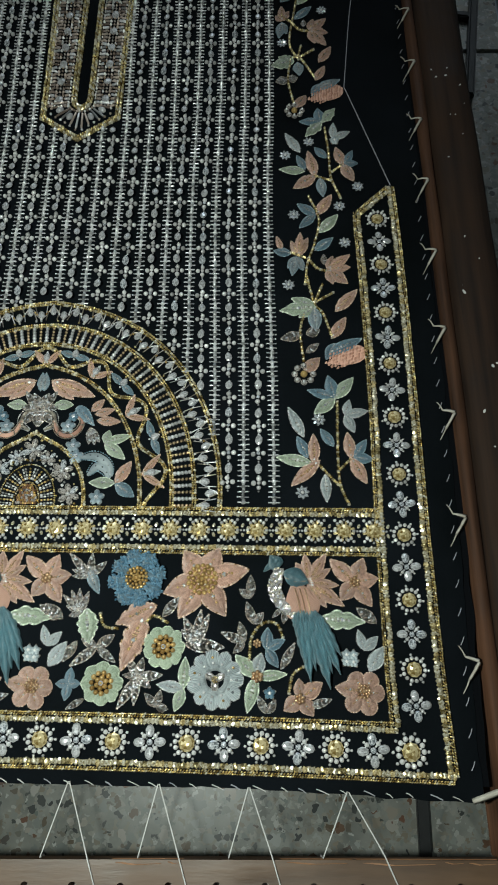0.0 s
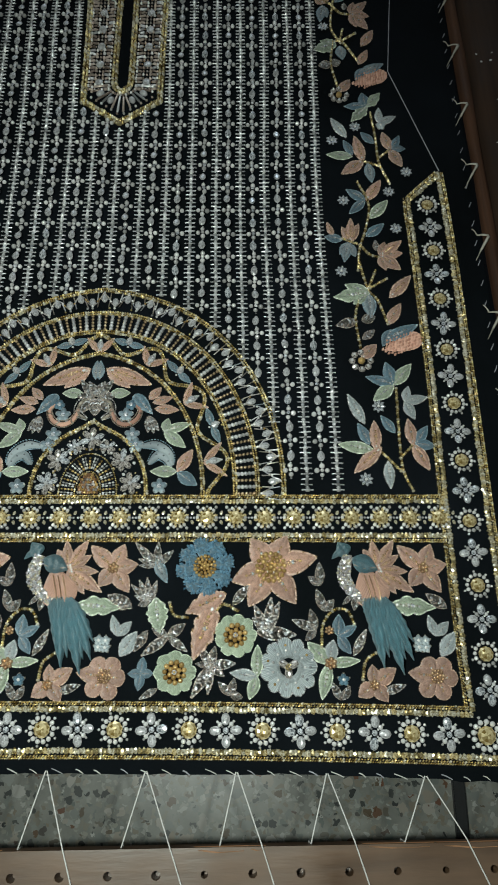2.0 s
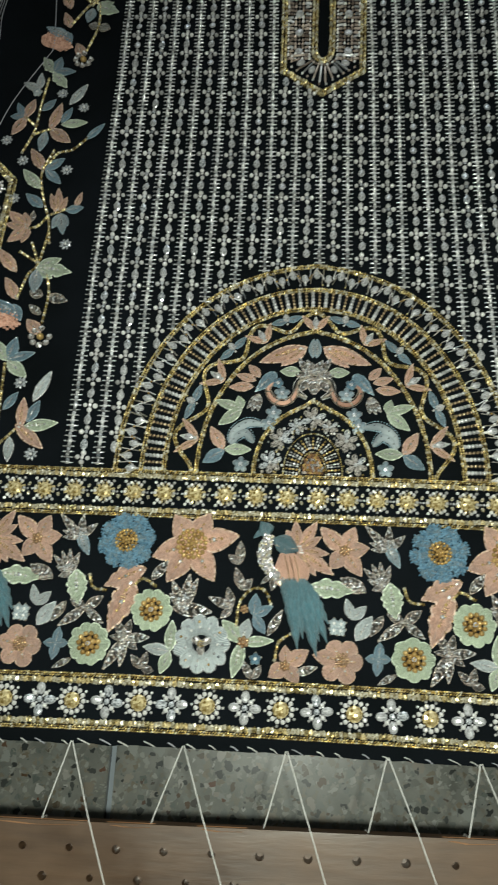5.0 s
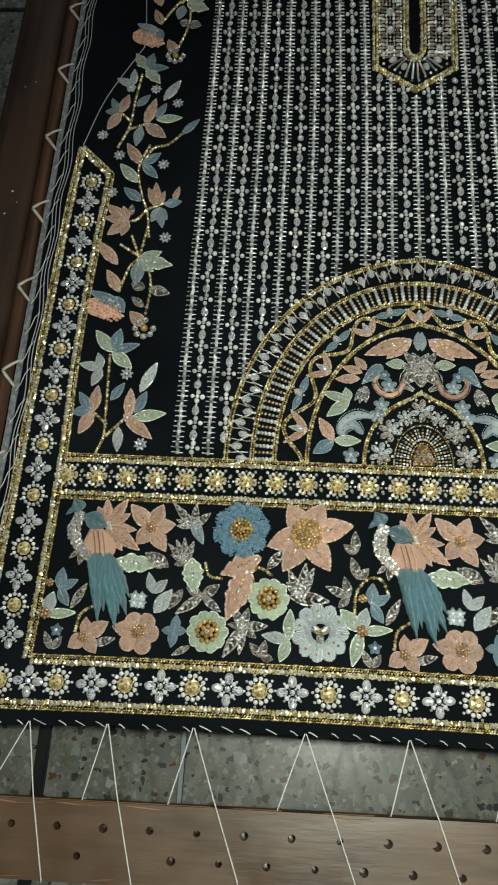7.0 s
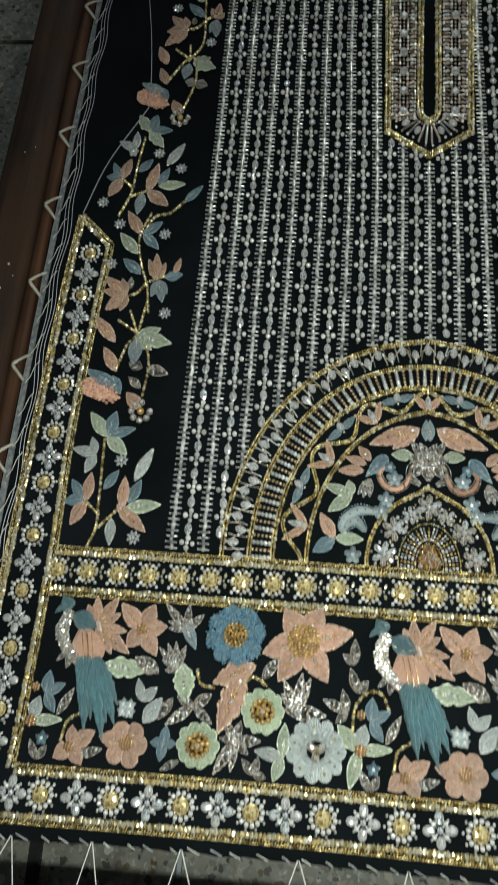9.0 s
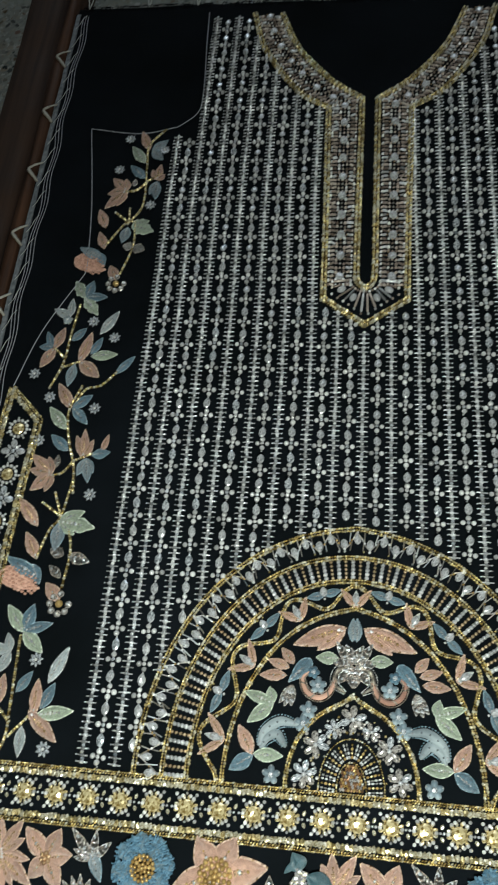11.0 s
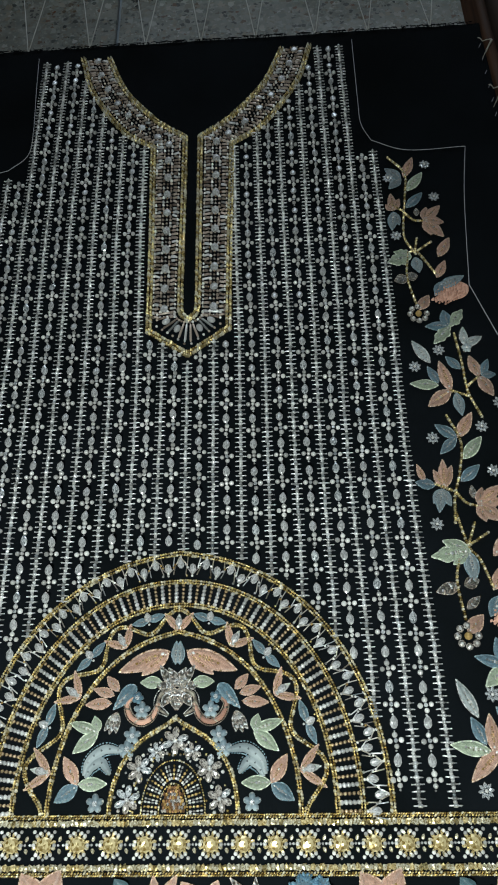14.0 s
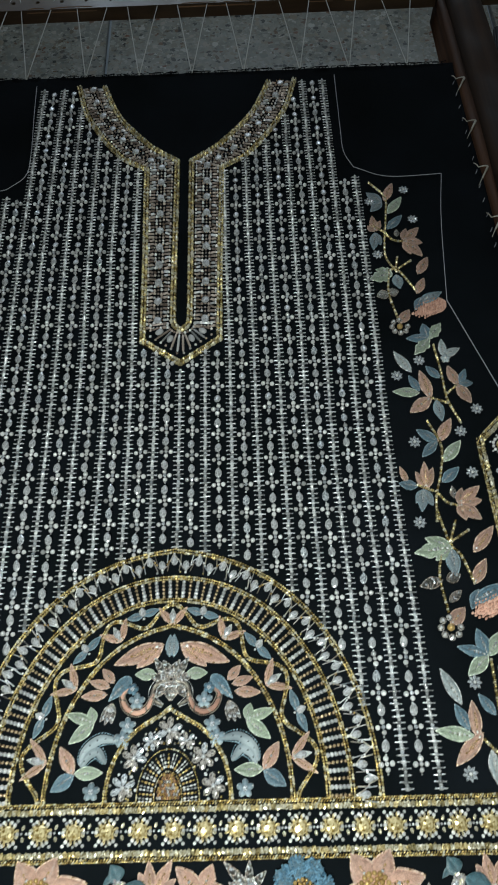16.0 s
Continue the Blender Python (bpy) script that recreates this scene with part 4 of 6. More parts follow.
def hem_motifs(put):
    put.plume(0.2009, 0.0970)
    put.leaf(0.0543, 0.1226, 0.0394, 0.1380, 0.0059, SILVER)
    put.leaf(0.0543, 0.1226, 0.0550, 0.1385, 0.0057, SILVER)
    put.leaf(0.0543, 0.1226, 0.0421, 0.1269, 0.0043, SILVER)
    put.leaf(0.0543, 0.1226, 0.0652, 0.1326, 0.0058, SILVER)
    put.leaf(0.0543, 0.1226, 0.0425, 0.1225, 0.0044, SILVER)
    put.leaf(0.0531, 0.1270, 0.0616, 0.1109, 0.0082, SLATE)
    put.leaf(0.0506, 0.0978, 0.0381, 0.1094, 0.0047, SILVER)
    put.leaf(0.0506, 0.0978, 0.0433, 0.1123, 0.0048, SILVER)
    put.leaf(0.0506, 0.0978, 0.0486, 0.1139, 0.0049, SILVER)
    put.leaf(0.0506, 0.0978, 0.0551, 0.1118, 0.0051, SILVER)
    put.leaf(0.0506, 0.0978, 0.0432, 0.0957, 0.0049, SILVER)
    put.leaf(0.0506, 0.0978, 0.0406, 0.1023, 0.0041, SILVER)
    put.leaf(0.0547, 0.1004, 0.0583, 0.0779, 0.0160, MINT, 5)
    put.stem((0.0642, 0.0977), (0.0676, 0.0893), (0.0763, 0.0878))
    put.leaf(0.0348, 0.0931, 0.0228, 0.1028, 0.0084, SILVER)
    put.leaf(0.0500, 0.0791, 0.0421, 0.0661, 0.0070, SILVER)
    put.leaf(0.0638, 0.0755, 0.0473, 0.0635, 0.0069, SILVER)
    put.leaf(0.0638, 0.0755, 0.0767, 0.0660, 0.0058, SILVER)
    put.leaf(0.0638, 0.0755, 0.0749, 0.0836, 0.0075, SILVER)
    put.leaf(0.0638, 0.0755, 0.0531, 0.0808, 0.0064, SILVER)
    put.mint_flower(0.0691, 0.0528, 0.0142)
    put.leaf(0.0472, 0.0522, 0.0482, 0.0624, 0.0071, BLUE)
    put.leaf(0.0472, 0.0522, 0.0388, 0.0521, 0.0066, BLUE)
    put.leaf(0.0472, 0.0522, 0.0458, 0.0417, 0.0073, BLUE)
    put.leaf(0.0472, 0.0522, 0.0552, 0.0523, 0.0066, BLUE)
    put.leaf(0.0581, 0.0429, 0.0468, 0.0366, 0.0046, SILVER)
    put.blue_flower(0.0874, 0.1212, 0.0193)
    put.leaf(0.1013, 0.1035, 0.0754, 0.0908, 0.0170, PEACH, 4)
    put.leaf(0.0942, 0.0974, 0.0810, 0.0614, 0.0184, PEACH, 5)
    put.stem((0.0946, 0.0914), (0.1007, 0.0965), (0.1096, 0.0920))
    put.mint_flower(0.1083, 0.0762, 0.0144)
    put.leaf(0.1067, 0.0961, 0.1165, 0.1090, 0.0070, SILVER)
    put.star_flower(0.1319, 0.1211, 0.0276)
    put.leaf(0.1290, 0.0778, 0.1208, 0.0956, 0.0067, SILVER)
    put.leaf(0.1290, 0.0778, 0.1320, 0.1003, 0.0071, SILVER)
    put.leaf(0.1290, 0.0778, 0.1373, 0.0975, 0.0068, SILVER)
    put.leaf(0.1290, 0.0778, 0.1195, 0.0876, 0.0055, SILVER)
    put.leaf(0.1223, 0.0784, 0.1480, 0.0765, 0.0098, SILVER)
    put.leaf(0.1613, 0.0799, 0.1458, 0.0863, 0.0063, SILVER)
    put.leaf(0.1613, 0.0799, 0.1579, 0.0931, 0.0065, SILVER)
    put.leaf(0.1613, 0.0799, 0.1542, 0.0730, 0.0058, SILVER)
    put.leaf(0.1651, 0.1092, 0.1648, 0.1244, 0.0069, SILVER)
    put.leaf(0.1651, 0.1092, 0.1572, 0.1148, 0.0060, SILVER)
    put.leaf(0.1672, 0.0921, 0.1624, 0.1063, 0.0068, SILVER)
    put.leaf(0.1672, 0.0921, 0.1738, 0.0994, 0.0068, SILVER)
    put.white_flower(0.1428, 0.0560, 0.0169)
    put.leaf(0.1223, 0.0504, 0.1228, 0.0699, 0.0086, MINT)
    put.leaf(0.1223, 0.0504, 0.1173, 0.0365, 0.0085, MINT)
    put.leaf(0.1223, 0.0504, 0.1049, 0.0527, 0.0083, WHITE)
    put.leaf(0.0921, 0.0571, 0.0846, 0.0693, 0.0060, SILVER)
    put.leaf(0.0921, 0.0571, 0.0950, 0.0692, 0.0062, SILVER)
    put.leaf(0.0921, 0.0571, 0.0823, 0.0583, 0.0045, SILVER)
    put.leaf(0.0921, 0.0571, 0.1083, 0.0585, 0.0069, SILVER)
    put.leaf(0.0921, 0.0571, 0.0804, 0.0377, 0.0073, SILVER)
    put.leaf(0.0921, 0.0571, 0.0907, 0.0399, 0.0058, SILVER)
    put.leaf(0.0921, 0.0571, 0.1010, 0.0505, 0.0058, SILVER)
    put.leaf(0.1053, 0.0389, 0.0974, 0.0470, 0.0058, SILVER)
    put.leaf(0.1053, 0.0389, 0.1130, 0.0377, 0.0061, SILVER)
    put.leaf(0.1053, 0.0389, 0.1075, 0.0493, 0.0058, SILVER)
    put.leaf(0.1758, 0.0758, 0.1767, 0.0897, 0.0090, BLUE)
    put.leaf(0.1758, 0.0758, 0.1880, 0.0821, 0.0073, BLUE)
    put.leaf(0.1758, 0.0758, 0.1835, 0.0645, 0.0080, BLUE)
    put.leaf(0.1747, 0.0480, 0.1815, 0.0488, 0.0078, BLUE)
    put.leaf(0.1690, 0.0584, 0.1556, 0.0717, 0.0106, MINT)
    put.leaf(0.1690, 0.0584, 0.1639, 0.0365, 0.0093, MINT)
    put.leaf(0.1690, 0.0584, 0.1893, 0.0603, 0.0071, MINT)
    put.leaf(0.1690, 0.0597, 0.1726, 0.0733, 0.0102, WHITE)
    put.bead_cluster(0.1700, 0.0584, 0.0047, 9)
    put.bead_cluster(0.1697, 0.0791, 0.0036, 6)
    put.stem((0.1647, 0.0686), (0.1663, 0.0838), (0.1742, 0.0929), (0.1827, 0.0920), (0.1866, 0.0834))
    put.leaf(0.1856, 0.0636, 0.1943, 0.0797, 0.0060, SILVER)
    put.leaf(0.1757, 0.0362, 0.1703, 0.0469, 0.0054, SILVER)
    put.leaf(0.1771, 0.0362, 0.1818, 0.0445, 0.0059, SILVER)
    put.leaf(0.2036, 0.1201, 0.1952, 0.1334, 0.0091, PEACH)
    put.leaf(0.2036, 0.1201, 0.2014, 0.1395, 0.0084, PEACH)
    put.leaf(0.2036, 0.1201, 0.2159, 0.1397, 0.0089, PEACH)
    put.leaf(0.2036, 0.1201, 0.2187, 0.1294, 0.0077, PEACH)
    put.leaf(0.2036, 0.1201, 0.2240, 0.1182, 0.0078, PEACH)
    put.leaf(0.2036, 0.1201, 0.2272, 0.1046, 0.0104, PEACH)
    put.leaf(0.2036, 0.1201, 0.2155, 0.1036, 0.0084, PEACH)
    put.leaf(0.2036, 0.1201, 0.2088, 0.1074, 0.0064, PEACH)
    put.small_star(0.2346, 0.1205, 0.0169)
    put.leaf(0.2123, 0.0962, 0.2407, 0.0942, 0.0142, MINT)
    put.leaf(0.2484, 0.0939, 0.2357, 0.1033, 0.0083, SILVER)
    put.leaf(0.2397, 0.0761, 0.2360, 0.0892, 0.0071, WHITE)
    put.leaf(0.2397, 0.0761, 0.2490, 0.0850, 0.0080, WHITE)
    put.leaf(0.2424, 0.0632, 0.2528, 0.0786, 0.0112, WHITE)
    put.leaf(0.2303, 0.0710, 0.2260, 0.0752, 0.0070, WHITE)
    put.leaf(0.2303, 0.0710, 0.2350, 0.0747, 0.0066, WHITE)
    put.leaf(0.2303, 0.0710, 0.2258, 0.0665, 0.0066, WHITE)
    put.leaf(0.2303, 0.0710, 0.2347, 0.0660, 0.0070, WHITE)
    put.pink_flower(0.2382, 0.0503, 0.0152)
    put.leaf(0.1979, 0.0458, 0.1873, 0.0379, 0.0117, PEACH)
    put.leaf(0.1979, 0.0458, 0.2120, 0.0554, 0.0117, PEACH)
    put.leaf(0.1979, 0.0458, 0.1969, 0.0577, 0.0091, PEACH)
    put.leaf(0.1979, 0.0458, 0.2059, 0.0351, 0.0108, PEACH)
    put.bead_cluster(0.1972, 0.0451, 0.0041, 7)
    put.leaf(0.2033, 0.0405, 0.2179, 0.0452, 0.0059, SILVER)
    put.stem((0.1904, 0.0483), (0.1932, 0.0601), (0.2030, 0.0666))
    put.leaf(0.1888, 0.1019, 0.1870, 0.0924, 0.0057, SILVER)
    put.leaf(0.1863, 0.1028, 0.1797, 0.0964, 0.0036, SILVER)


def vine_motifs(put):
    put.stem((0.2327, 0.1754), (0.2272, 0.1903), (0.2258, 0.2107), (0.2261, 0.2553))
    put.stem((0.2253, 0.1903), (0.2128, 0.2041))
    put.stem((0.2257, 0.2000), (0.2344, 0.2092))
    put.leaf(0.2062, 0.2062, 0.1813, 0.2107, 0.0100, MINT)
    put.leaf(0.2087, 0.2062, 0.2082, 0.2289, 0.0094, PEACH)
    put.leaf(0.2121, 0.2082, 0.1920, 0.1889, 0.0104, PEACH)
    put.leaf(0.2040, 0.2107, 0.1963, 0.2270, 0.0089, BLUE)
    put.leaf(0.2163, 0.1974, 0.2172, 0.1770, 0.0085, WHITE)
    put.leaf(0.2355, 0.2102, 0.2330, 0.2305, 0.0095, PEACH)
    put.leaf(0.2355, 0.2102, 0.2458, 0.1909, 0.0106, PEACH)
    put.leaf(0.2375, 0.2111, 0.2468, 0.2248, 0.0084, BLUE)
    put.leaf(0.2375, 0.2111, 0.2512, 0.2090, 0.0092, BLUE)
    put.leaf(0.2010, 0.2270, 0.1896, 0.2504, 0.0091, WHITE)
    put.leaf(0.2228, 0.2196, 0.2133, 0.2331, 0.0079, BLUE)
    put.leaf(0.2317, 0.2444, 0.2352, 0.2568, 0.0078, WHITE)
    put.leaf(0.2317, 0.2444, 0.2489, 0.2477, 0.0086, WHITE)
    put.leaf(0.2317, 0.2444, 0.2382, 0.2301, 0.0092, WHITE)
    put.leaf(0.2243, 0.2584, 0.2195, 0.2769, 0.0112, BLUE)
    put.leaf(0.2243, 0.2584, 0.2039, 0.2648, 0.0085, BLUE)
    put.leaf(0.2243, 0.2580, 0.2386, 0.2753, 0.0109, MINT)
    put.leaf(0.2243, 0.2580, 0.2087, 0.2451, 0.0110, MINT)
    put.tiny_flower(0.2122, 0.2406)
    put.tiny_flower(0.2001, 0.1839)
    put.tiny_flower(0.1897, 0.3577)
    put.berry_flower(0.2014, 0.2780, 0.0097)
    put.leaf(0.2019, 0.2803, 0.2136, 0.2921, 0.0114, PEACH)
    put.leaf(0.2203, 0.2958, 0.2464, 0.3090, 0.0107, BLUE)
    put.leaf(0.2258, 0.3046, 0.2184, 0.2907, 0.0098, BLUE)
    put.carnation(0.2192, 0.2871, 0.2497, 0.2992, 0.0174)
    put.leaf(0.2233, 0.3093, 0.2347, 0.3280, 0.0100, PEACH)
    put.leaf(0.2270, 0.3335, 0.2444, 0.3531, 0.0105, PEACH)
    put.stem((0.2237, 0.3097), (0.2172, 0.3307), (0.2100, 0.3409), (0.2041, 0.3681))
    put.stem((0.2100, 0.3409), (0.2167, 0.3581))
    put.stem((0.2118, 0.3421), (0.2254, 0.3506))
    put.stem((0.2021, 0.3312), (0.1988, 0.3145), (0.2014, 0.2894))
    put.leaf(0.2108, 0.3372, 0.1830, 0.3336, 0.0149, MINT)
    put.leaf(0.2108, 0.3372, 0.1919, 0.3453, 0.0107, MINT)
    put.leaf(0.2108, 0.3372, 0.1978, 0.3276, 0.0091, MINT)
    put.leaf(0.2098, 0.3365, 0.2110, 0.3149, 0.0118, SLATE)
    put.leaf(0.2001, 0.3126, 0.1836, 0.3084, 0.0097, SILVER)
    put.leaf(0.2036, 0.3126, 0.2142, 0.3164, 0.0097, SILVER)
    put.leaf(0.2034, 0.2965, 0.2131, 0.3046, 0.0069, SILVER)
    put.stem((0.2030, 0.3585), (0.2054, 0.3793), (0.2114, 0.3983), (0.2150, 0.4226), (0.2069, 0.4451))
    put.stem((0.1916, 0.3888), (0.2033, 0.3836))
    put.stem((0.2056, 0.3828), (0.2130, 0.3735), (0.2203, 0.3709))
    put.leaf(0.2136, 0.4263, 0.2263, 0.4468, 0.0103, PEACH)
    put.leaf(0.2156, 0.4086, 0.2309, 0.4262, 0.0104, MINT)
    put.leaf(0.2116, 0.3906, 0.2263, 0.4030, 0.0097, BLUE)
    put.leaf(0.2120, 0.4263, 0.1971, 0.4375, 0.0097, BLUE)
    put.leaf(0.2120, 0.4263, 0.1987, 0.4128, 0.0089, BLUE)
    put.tiny_flower(0.1943, 0.4263)
    put.tiny_flower(0.2360, 0.3982)
    put.tiny_flower(0.2325, 0.4349)
    put.tiny_flower(0.2487, 0.4551)
    put.tiny_flower(0.2078, 0.5039)
    put.tiny_flower(0.1872, 0.4893)
    put.leaf(0.1980, 0.3852, 0.1995, 0.4084, 0.0084, PEACH)
    put.leaf(0.1980, 0.3852, 0.2057, 0.4031, 0.0077, PEACH)
    put.leaf(0.1980, 0.3852, 0.1917, 0.4002, 0.0072, PEACH)
    put.leaf(0.1916, 0.3876, 0.1774, 0.3905, 0.0095, BLUE)
    put.leaf(0.1958, 0.3845, 0.1926, 0.3663, 0.0090, SLATE)
    put.leaf(0.1958, 0.3845, 0.2017, 0.3712, 0.0089, SLATE)
    put.leaf(0.1958, 0.3845, 0.1890, 0.3735, 0.0074, SLATE)
    put.leaf(0.1842, 0.3907, 0.1799, 0.4049, 0.0058, PEACH)
    put.leaf(0.2214, 0.3723, 0.2256, 0.3851, 0.0079, PEACH)
    put.leaf(0.2214, 0.3723, 0.2395, 0.3863, 0.0100, PEACH)
    put.leaf(0.2214, 0.3723, 0.2397, 0.3745, 0.0102, PEACH)
    put.leaf(0.2214, 0.3723, 0.2371, 0.3589, 0.0118, PEACH)
    put.leaf(0.2214, 0.3723, 0.2254, 0.3584, 0.0091, PEACH)
    put.leaf(0.2187, 0.3769, 0.2183, 0.3868, 0.0056, SILVER)
    put.stem((0.2340, 0.4430), (0.2262, 0.4655), (0.2247, 0.4918), (0.2220, 0.5189))
    put.stem((0.2260, 0.4616), (0.2128, 0.4668))
    put.stem((0.2271, 0.4707), (0.2353, 0.4780))
    put.leaf(0.2128, 0.4668, 0.2068, 0.4937, 0.0105, PEACH)
    put.leaf(0.2128, 0.4668, 0.1941, 0.4533, 0.0125, PEACH)
    put.leaf(0.2037, 0.4718, 0.1820, 0.4740, 0.0099, MINT)
    put.leaf(0.2042, 0.4739, 0.1971, 0.4892, 0.0079, BLUE)
    put.leaf(0.2168, 0.4642, 0.2191, 0.4445, 0.0097, SLATE)
    put.leaf(0.2364, 0.4785, 0.2309, 0.4977, 0.0100, PEACH)
    put.leaf(0.2364, 0.4785, 0.2454, 0.4608, 0.0113, PEACH)
    put.leaf(0.2386, 0.4798, 0.2453, 0.4938, 0.0073, BLUE)
    put.leaf(0.2386, 0.4798, 0.2497, 0.4798, 0.0079, BLUE)
    put.leaf(0.2226, 0.4859, 0.2125, 0.4977, 0.0085, BLUE)
    put.leaf(0.2288, 0.5079, 0.2294, 0.5249, 0.0077, WHITE)
    put.leaf(0.2288, 0.5079, 0.2438, 0.5150, 0.0089, WHITE)
    put.leaf(0.2288, 0.5079, 0.2318, 0.5020, 0.0082, WHITE)
    put.leaf(0.2182, 0.5266, 0.2157, 0.5418, 0.0108, BLUE)
    put.leaf(0.2182, 0.5266, 0.1995, 0.5267, 0.0094, BLUE)
    put.leaf(0.2192, 0.5261, 0.2313, 0.5417, 0.0120, MINT)
    put.leaf(0.2192, 0.5261, 0.2051, 0.5099, 0.0121, MINT)
    put.leaf(0.1996, 0.4927, 0.1871, 0.5135, 0.0097, WHITE)
    put.berry_flower(0.1955, 0.5393, 0.0095)
    put.leaf(0.1968, 0.5435, 0.2059, 0.5574, 0.0106, PEACH)
    put.leaf(0.2153, 0.5652, 0.2370, 0.5756, 0.0106, SLATE)
    put.leaf(0.2184, 0.5704, 0.2111, 0.5568, 0.0090, BLUE)
    put.carnation(0.2098, 0.5520, 0.2394, 0.5659, 0.0193)
    put.leaf(0.2149, 0.5751, 0.2234, 0.5924, 0.0090, PEACH)
    put.leaf(0.2187, 0.5972, 0.2297, 0.6165, 0.0103, PEACH)
    put.stem((0.2144, 0.5786), (0.2011, 0.6024), (0.1926, 0.6025))
    put.stem((0.1989, 0.6024), (0.2022, 0.6176))
    put.stem((0.2012, 0.6039), (0.2139, 0.6130))
    put.stem((0.1925, 0.6010), (0.1900, 0.5758), (0.1948, 0.5492))
    put.leaf(0.1953, 0.5988, 0.1746, 0.5927, 0.0159, MINT)
    put.leaf(0.1953, 0.5988, 0.1810, 0.6040, 0.0119, MINT)
    put.leaf(0.1986, 0.5970, 0.2006, 0.5810, 0.0110, SLATE)
    put.leaf(0.1900, 0.5764, 0.1789, 0.5735, 0.0115, SILVER)
    put.leaf(0.1900, 0.5764, 0.1989, 0.5781, 0.0105, SILVER)
    put.stem((0.1997, 0.6007), (0.1914, 0.6221), (0.1968, 0.6675), (0.1983, 0.6926), (0.1851, 0.7123))
    put.stem((0.1938, 0.6469), (0.2014, 0.6379), (0.2105, 0.6361))
    put.stem((0.1939, 0.6481), (0.1824, 0.6563))
    put.leaf(0.1978, 0.6880, 0.2073, 0.7105, 0.0093, PEACH)
    put.leaf(0.1995, 0.6718, 0.2143, 0.6919, 0.0103, MINT)
    put.leaf(0.1968, 0.6523, 0.2121, 0.6683, 0.0095, BLUE)
    put.leaf(0.1948, 0.6865, 0.1814, 0.6991, 0.0111, SLATE)
    put.leaf(0.1948, 0.6865, 0.1831, 0.6748, 0.0099, SLATE)
    put.tiny_flower(0.2177, 0.7014)
    put.tiny_flower(0.2220, 0.6631)
    put.tiny_flower(0.1845, 0.6214)
    put.tiny_flower(0.1833, 0.6874)
    put.leaf(0.2107, 0.6373, 0.2137, 0.6515, 0.0093, PEACH)
    put.leaf(0.2107, 0.6373, 0.2259, 0.6525, 0.0106, PEACH)
    put.leaf(0.2107, 0.6373, 0.2274, 0.6337, 0.0119, PEACH)
    put.leaf(0.2107, 0.6373, 0.2255, 0.6178, 0.0119, PEACH)
    put.leaf(0.2107, 0.6373, 0.2153, 0.6204, 0.0096, PEACH)
    put.leaf(0.1847, 0.6500, 0.1839, 0.6690, 0.0081, PEACH)
    put.leaf(0.1847, 0.6500, 0.1910, 0.6625, 0.0080, PEACH)
    put.leaf(0.1847, 0.6500, 0.1783, 0.6566, 0.0082, PEACH)
    put.leaf(0.1845, 0.6476, 0.1817, 0.6275, 0.0097, SLATE)
    put.leaf(0.1845, 0.6476, 0.1887, 0.6329, 0.0084, SLATE)
    put.leaf(0.2047, 0.6425, 0.2050, 0.6509, 0.0057, SILVER)


def lunette_motifs(put):
    put.leaf(-0.0042, 0.2717, -0.0380, 0.2586, 0.0131, PEACH)
    put.leaf(-0.0042, 0.2717, -0.0220, 0.2561, 0.0107, PEACH)
    put.leaf(0.0010, 0.2634, 0.0012, 0.2787, 0.0073, SLATE)
    put.leaf(0.0000, 0.2484, -0.0096, 0.2627, 0.0061, SILVER)
    put.leaf(0.0000, 0.2484, 0.0085, 0.2611, 0.0064, SILVER)
    put.leaf(0.0000, 0.2484, -0.0075, 0.2360, 0.0084, SILVER)
    put.leaf(0.0000, 0.2484, 0.0019, 0.2338, 0.0083, SILVER)
    put.leaf(0.0000, 0.2484, -0.0122, 0.2498, 0.0071, SILVER)
    put.leaf(-0.0081, 0.2516, -0.0228, 0.2517, 0.0092, MINT)
    put.leaf(-0.0372, 0.2466, -0.0459, 0.2562, 0.0075, PEACH)
    put.leaf(-0.0402, 0.2438, -0.0546, 0.2481, 0.0073, PEACH)
    put.leaf(-0.0420, 0.2389, -0.0597, 0.2379, 0.0083, PEACH)
    put.leaf(-0.0496, 0.2210, -0.0691, 0.2272, 0.0078, MINT)
    put.leaf(-0.0496, 0.2210, -0.0654, 0.2083, 0.0099, MINT)
    put.leaf(-0.0496, 0.2210, -0.0524, 0.2311, 0.0081, MINT)
    put.leaf(-0.0607, 0.1900, -0.0709, 0.2066, 0.0099, PEACH)
    put.leaf(-0.0606, 0.1892, -0.0747, 0.1797, 0.0106, BLUE)
    put.leaf(-0.0597, 0.1900, -0.0412, 0.1901, 0.0094, MINT)


for shift, low in ((0.0, -9.0), (-0.2095, -9.0), (-0.419, -0.2510)):
    hem_motifs(Motifs(shift, low=low))
vine_motifs(Motifs())
vine_motifs(Motifs(mirror=True, drawn=True))
Motifs().stem((-0.2220, 0.4330), (-0.2160, 0.4450), (-0.2040, 0.4490), (-0.1930, 0.4610))
Motifs().leaf(-0.1935, 0.4600, -0.1800, 0.4760, 0.0075, BLUE)
lunette_motifs(Motifs())
lunette_motifs(Motifs(mirror=True))


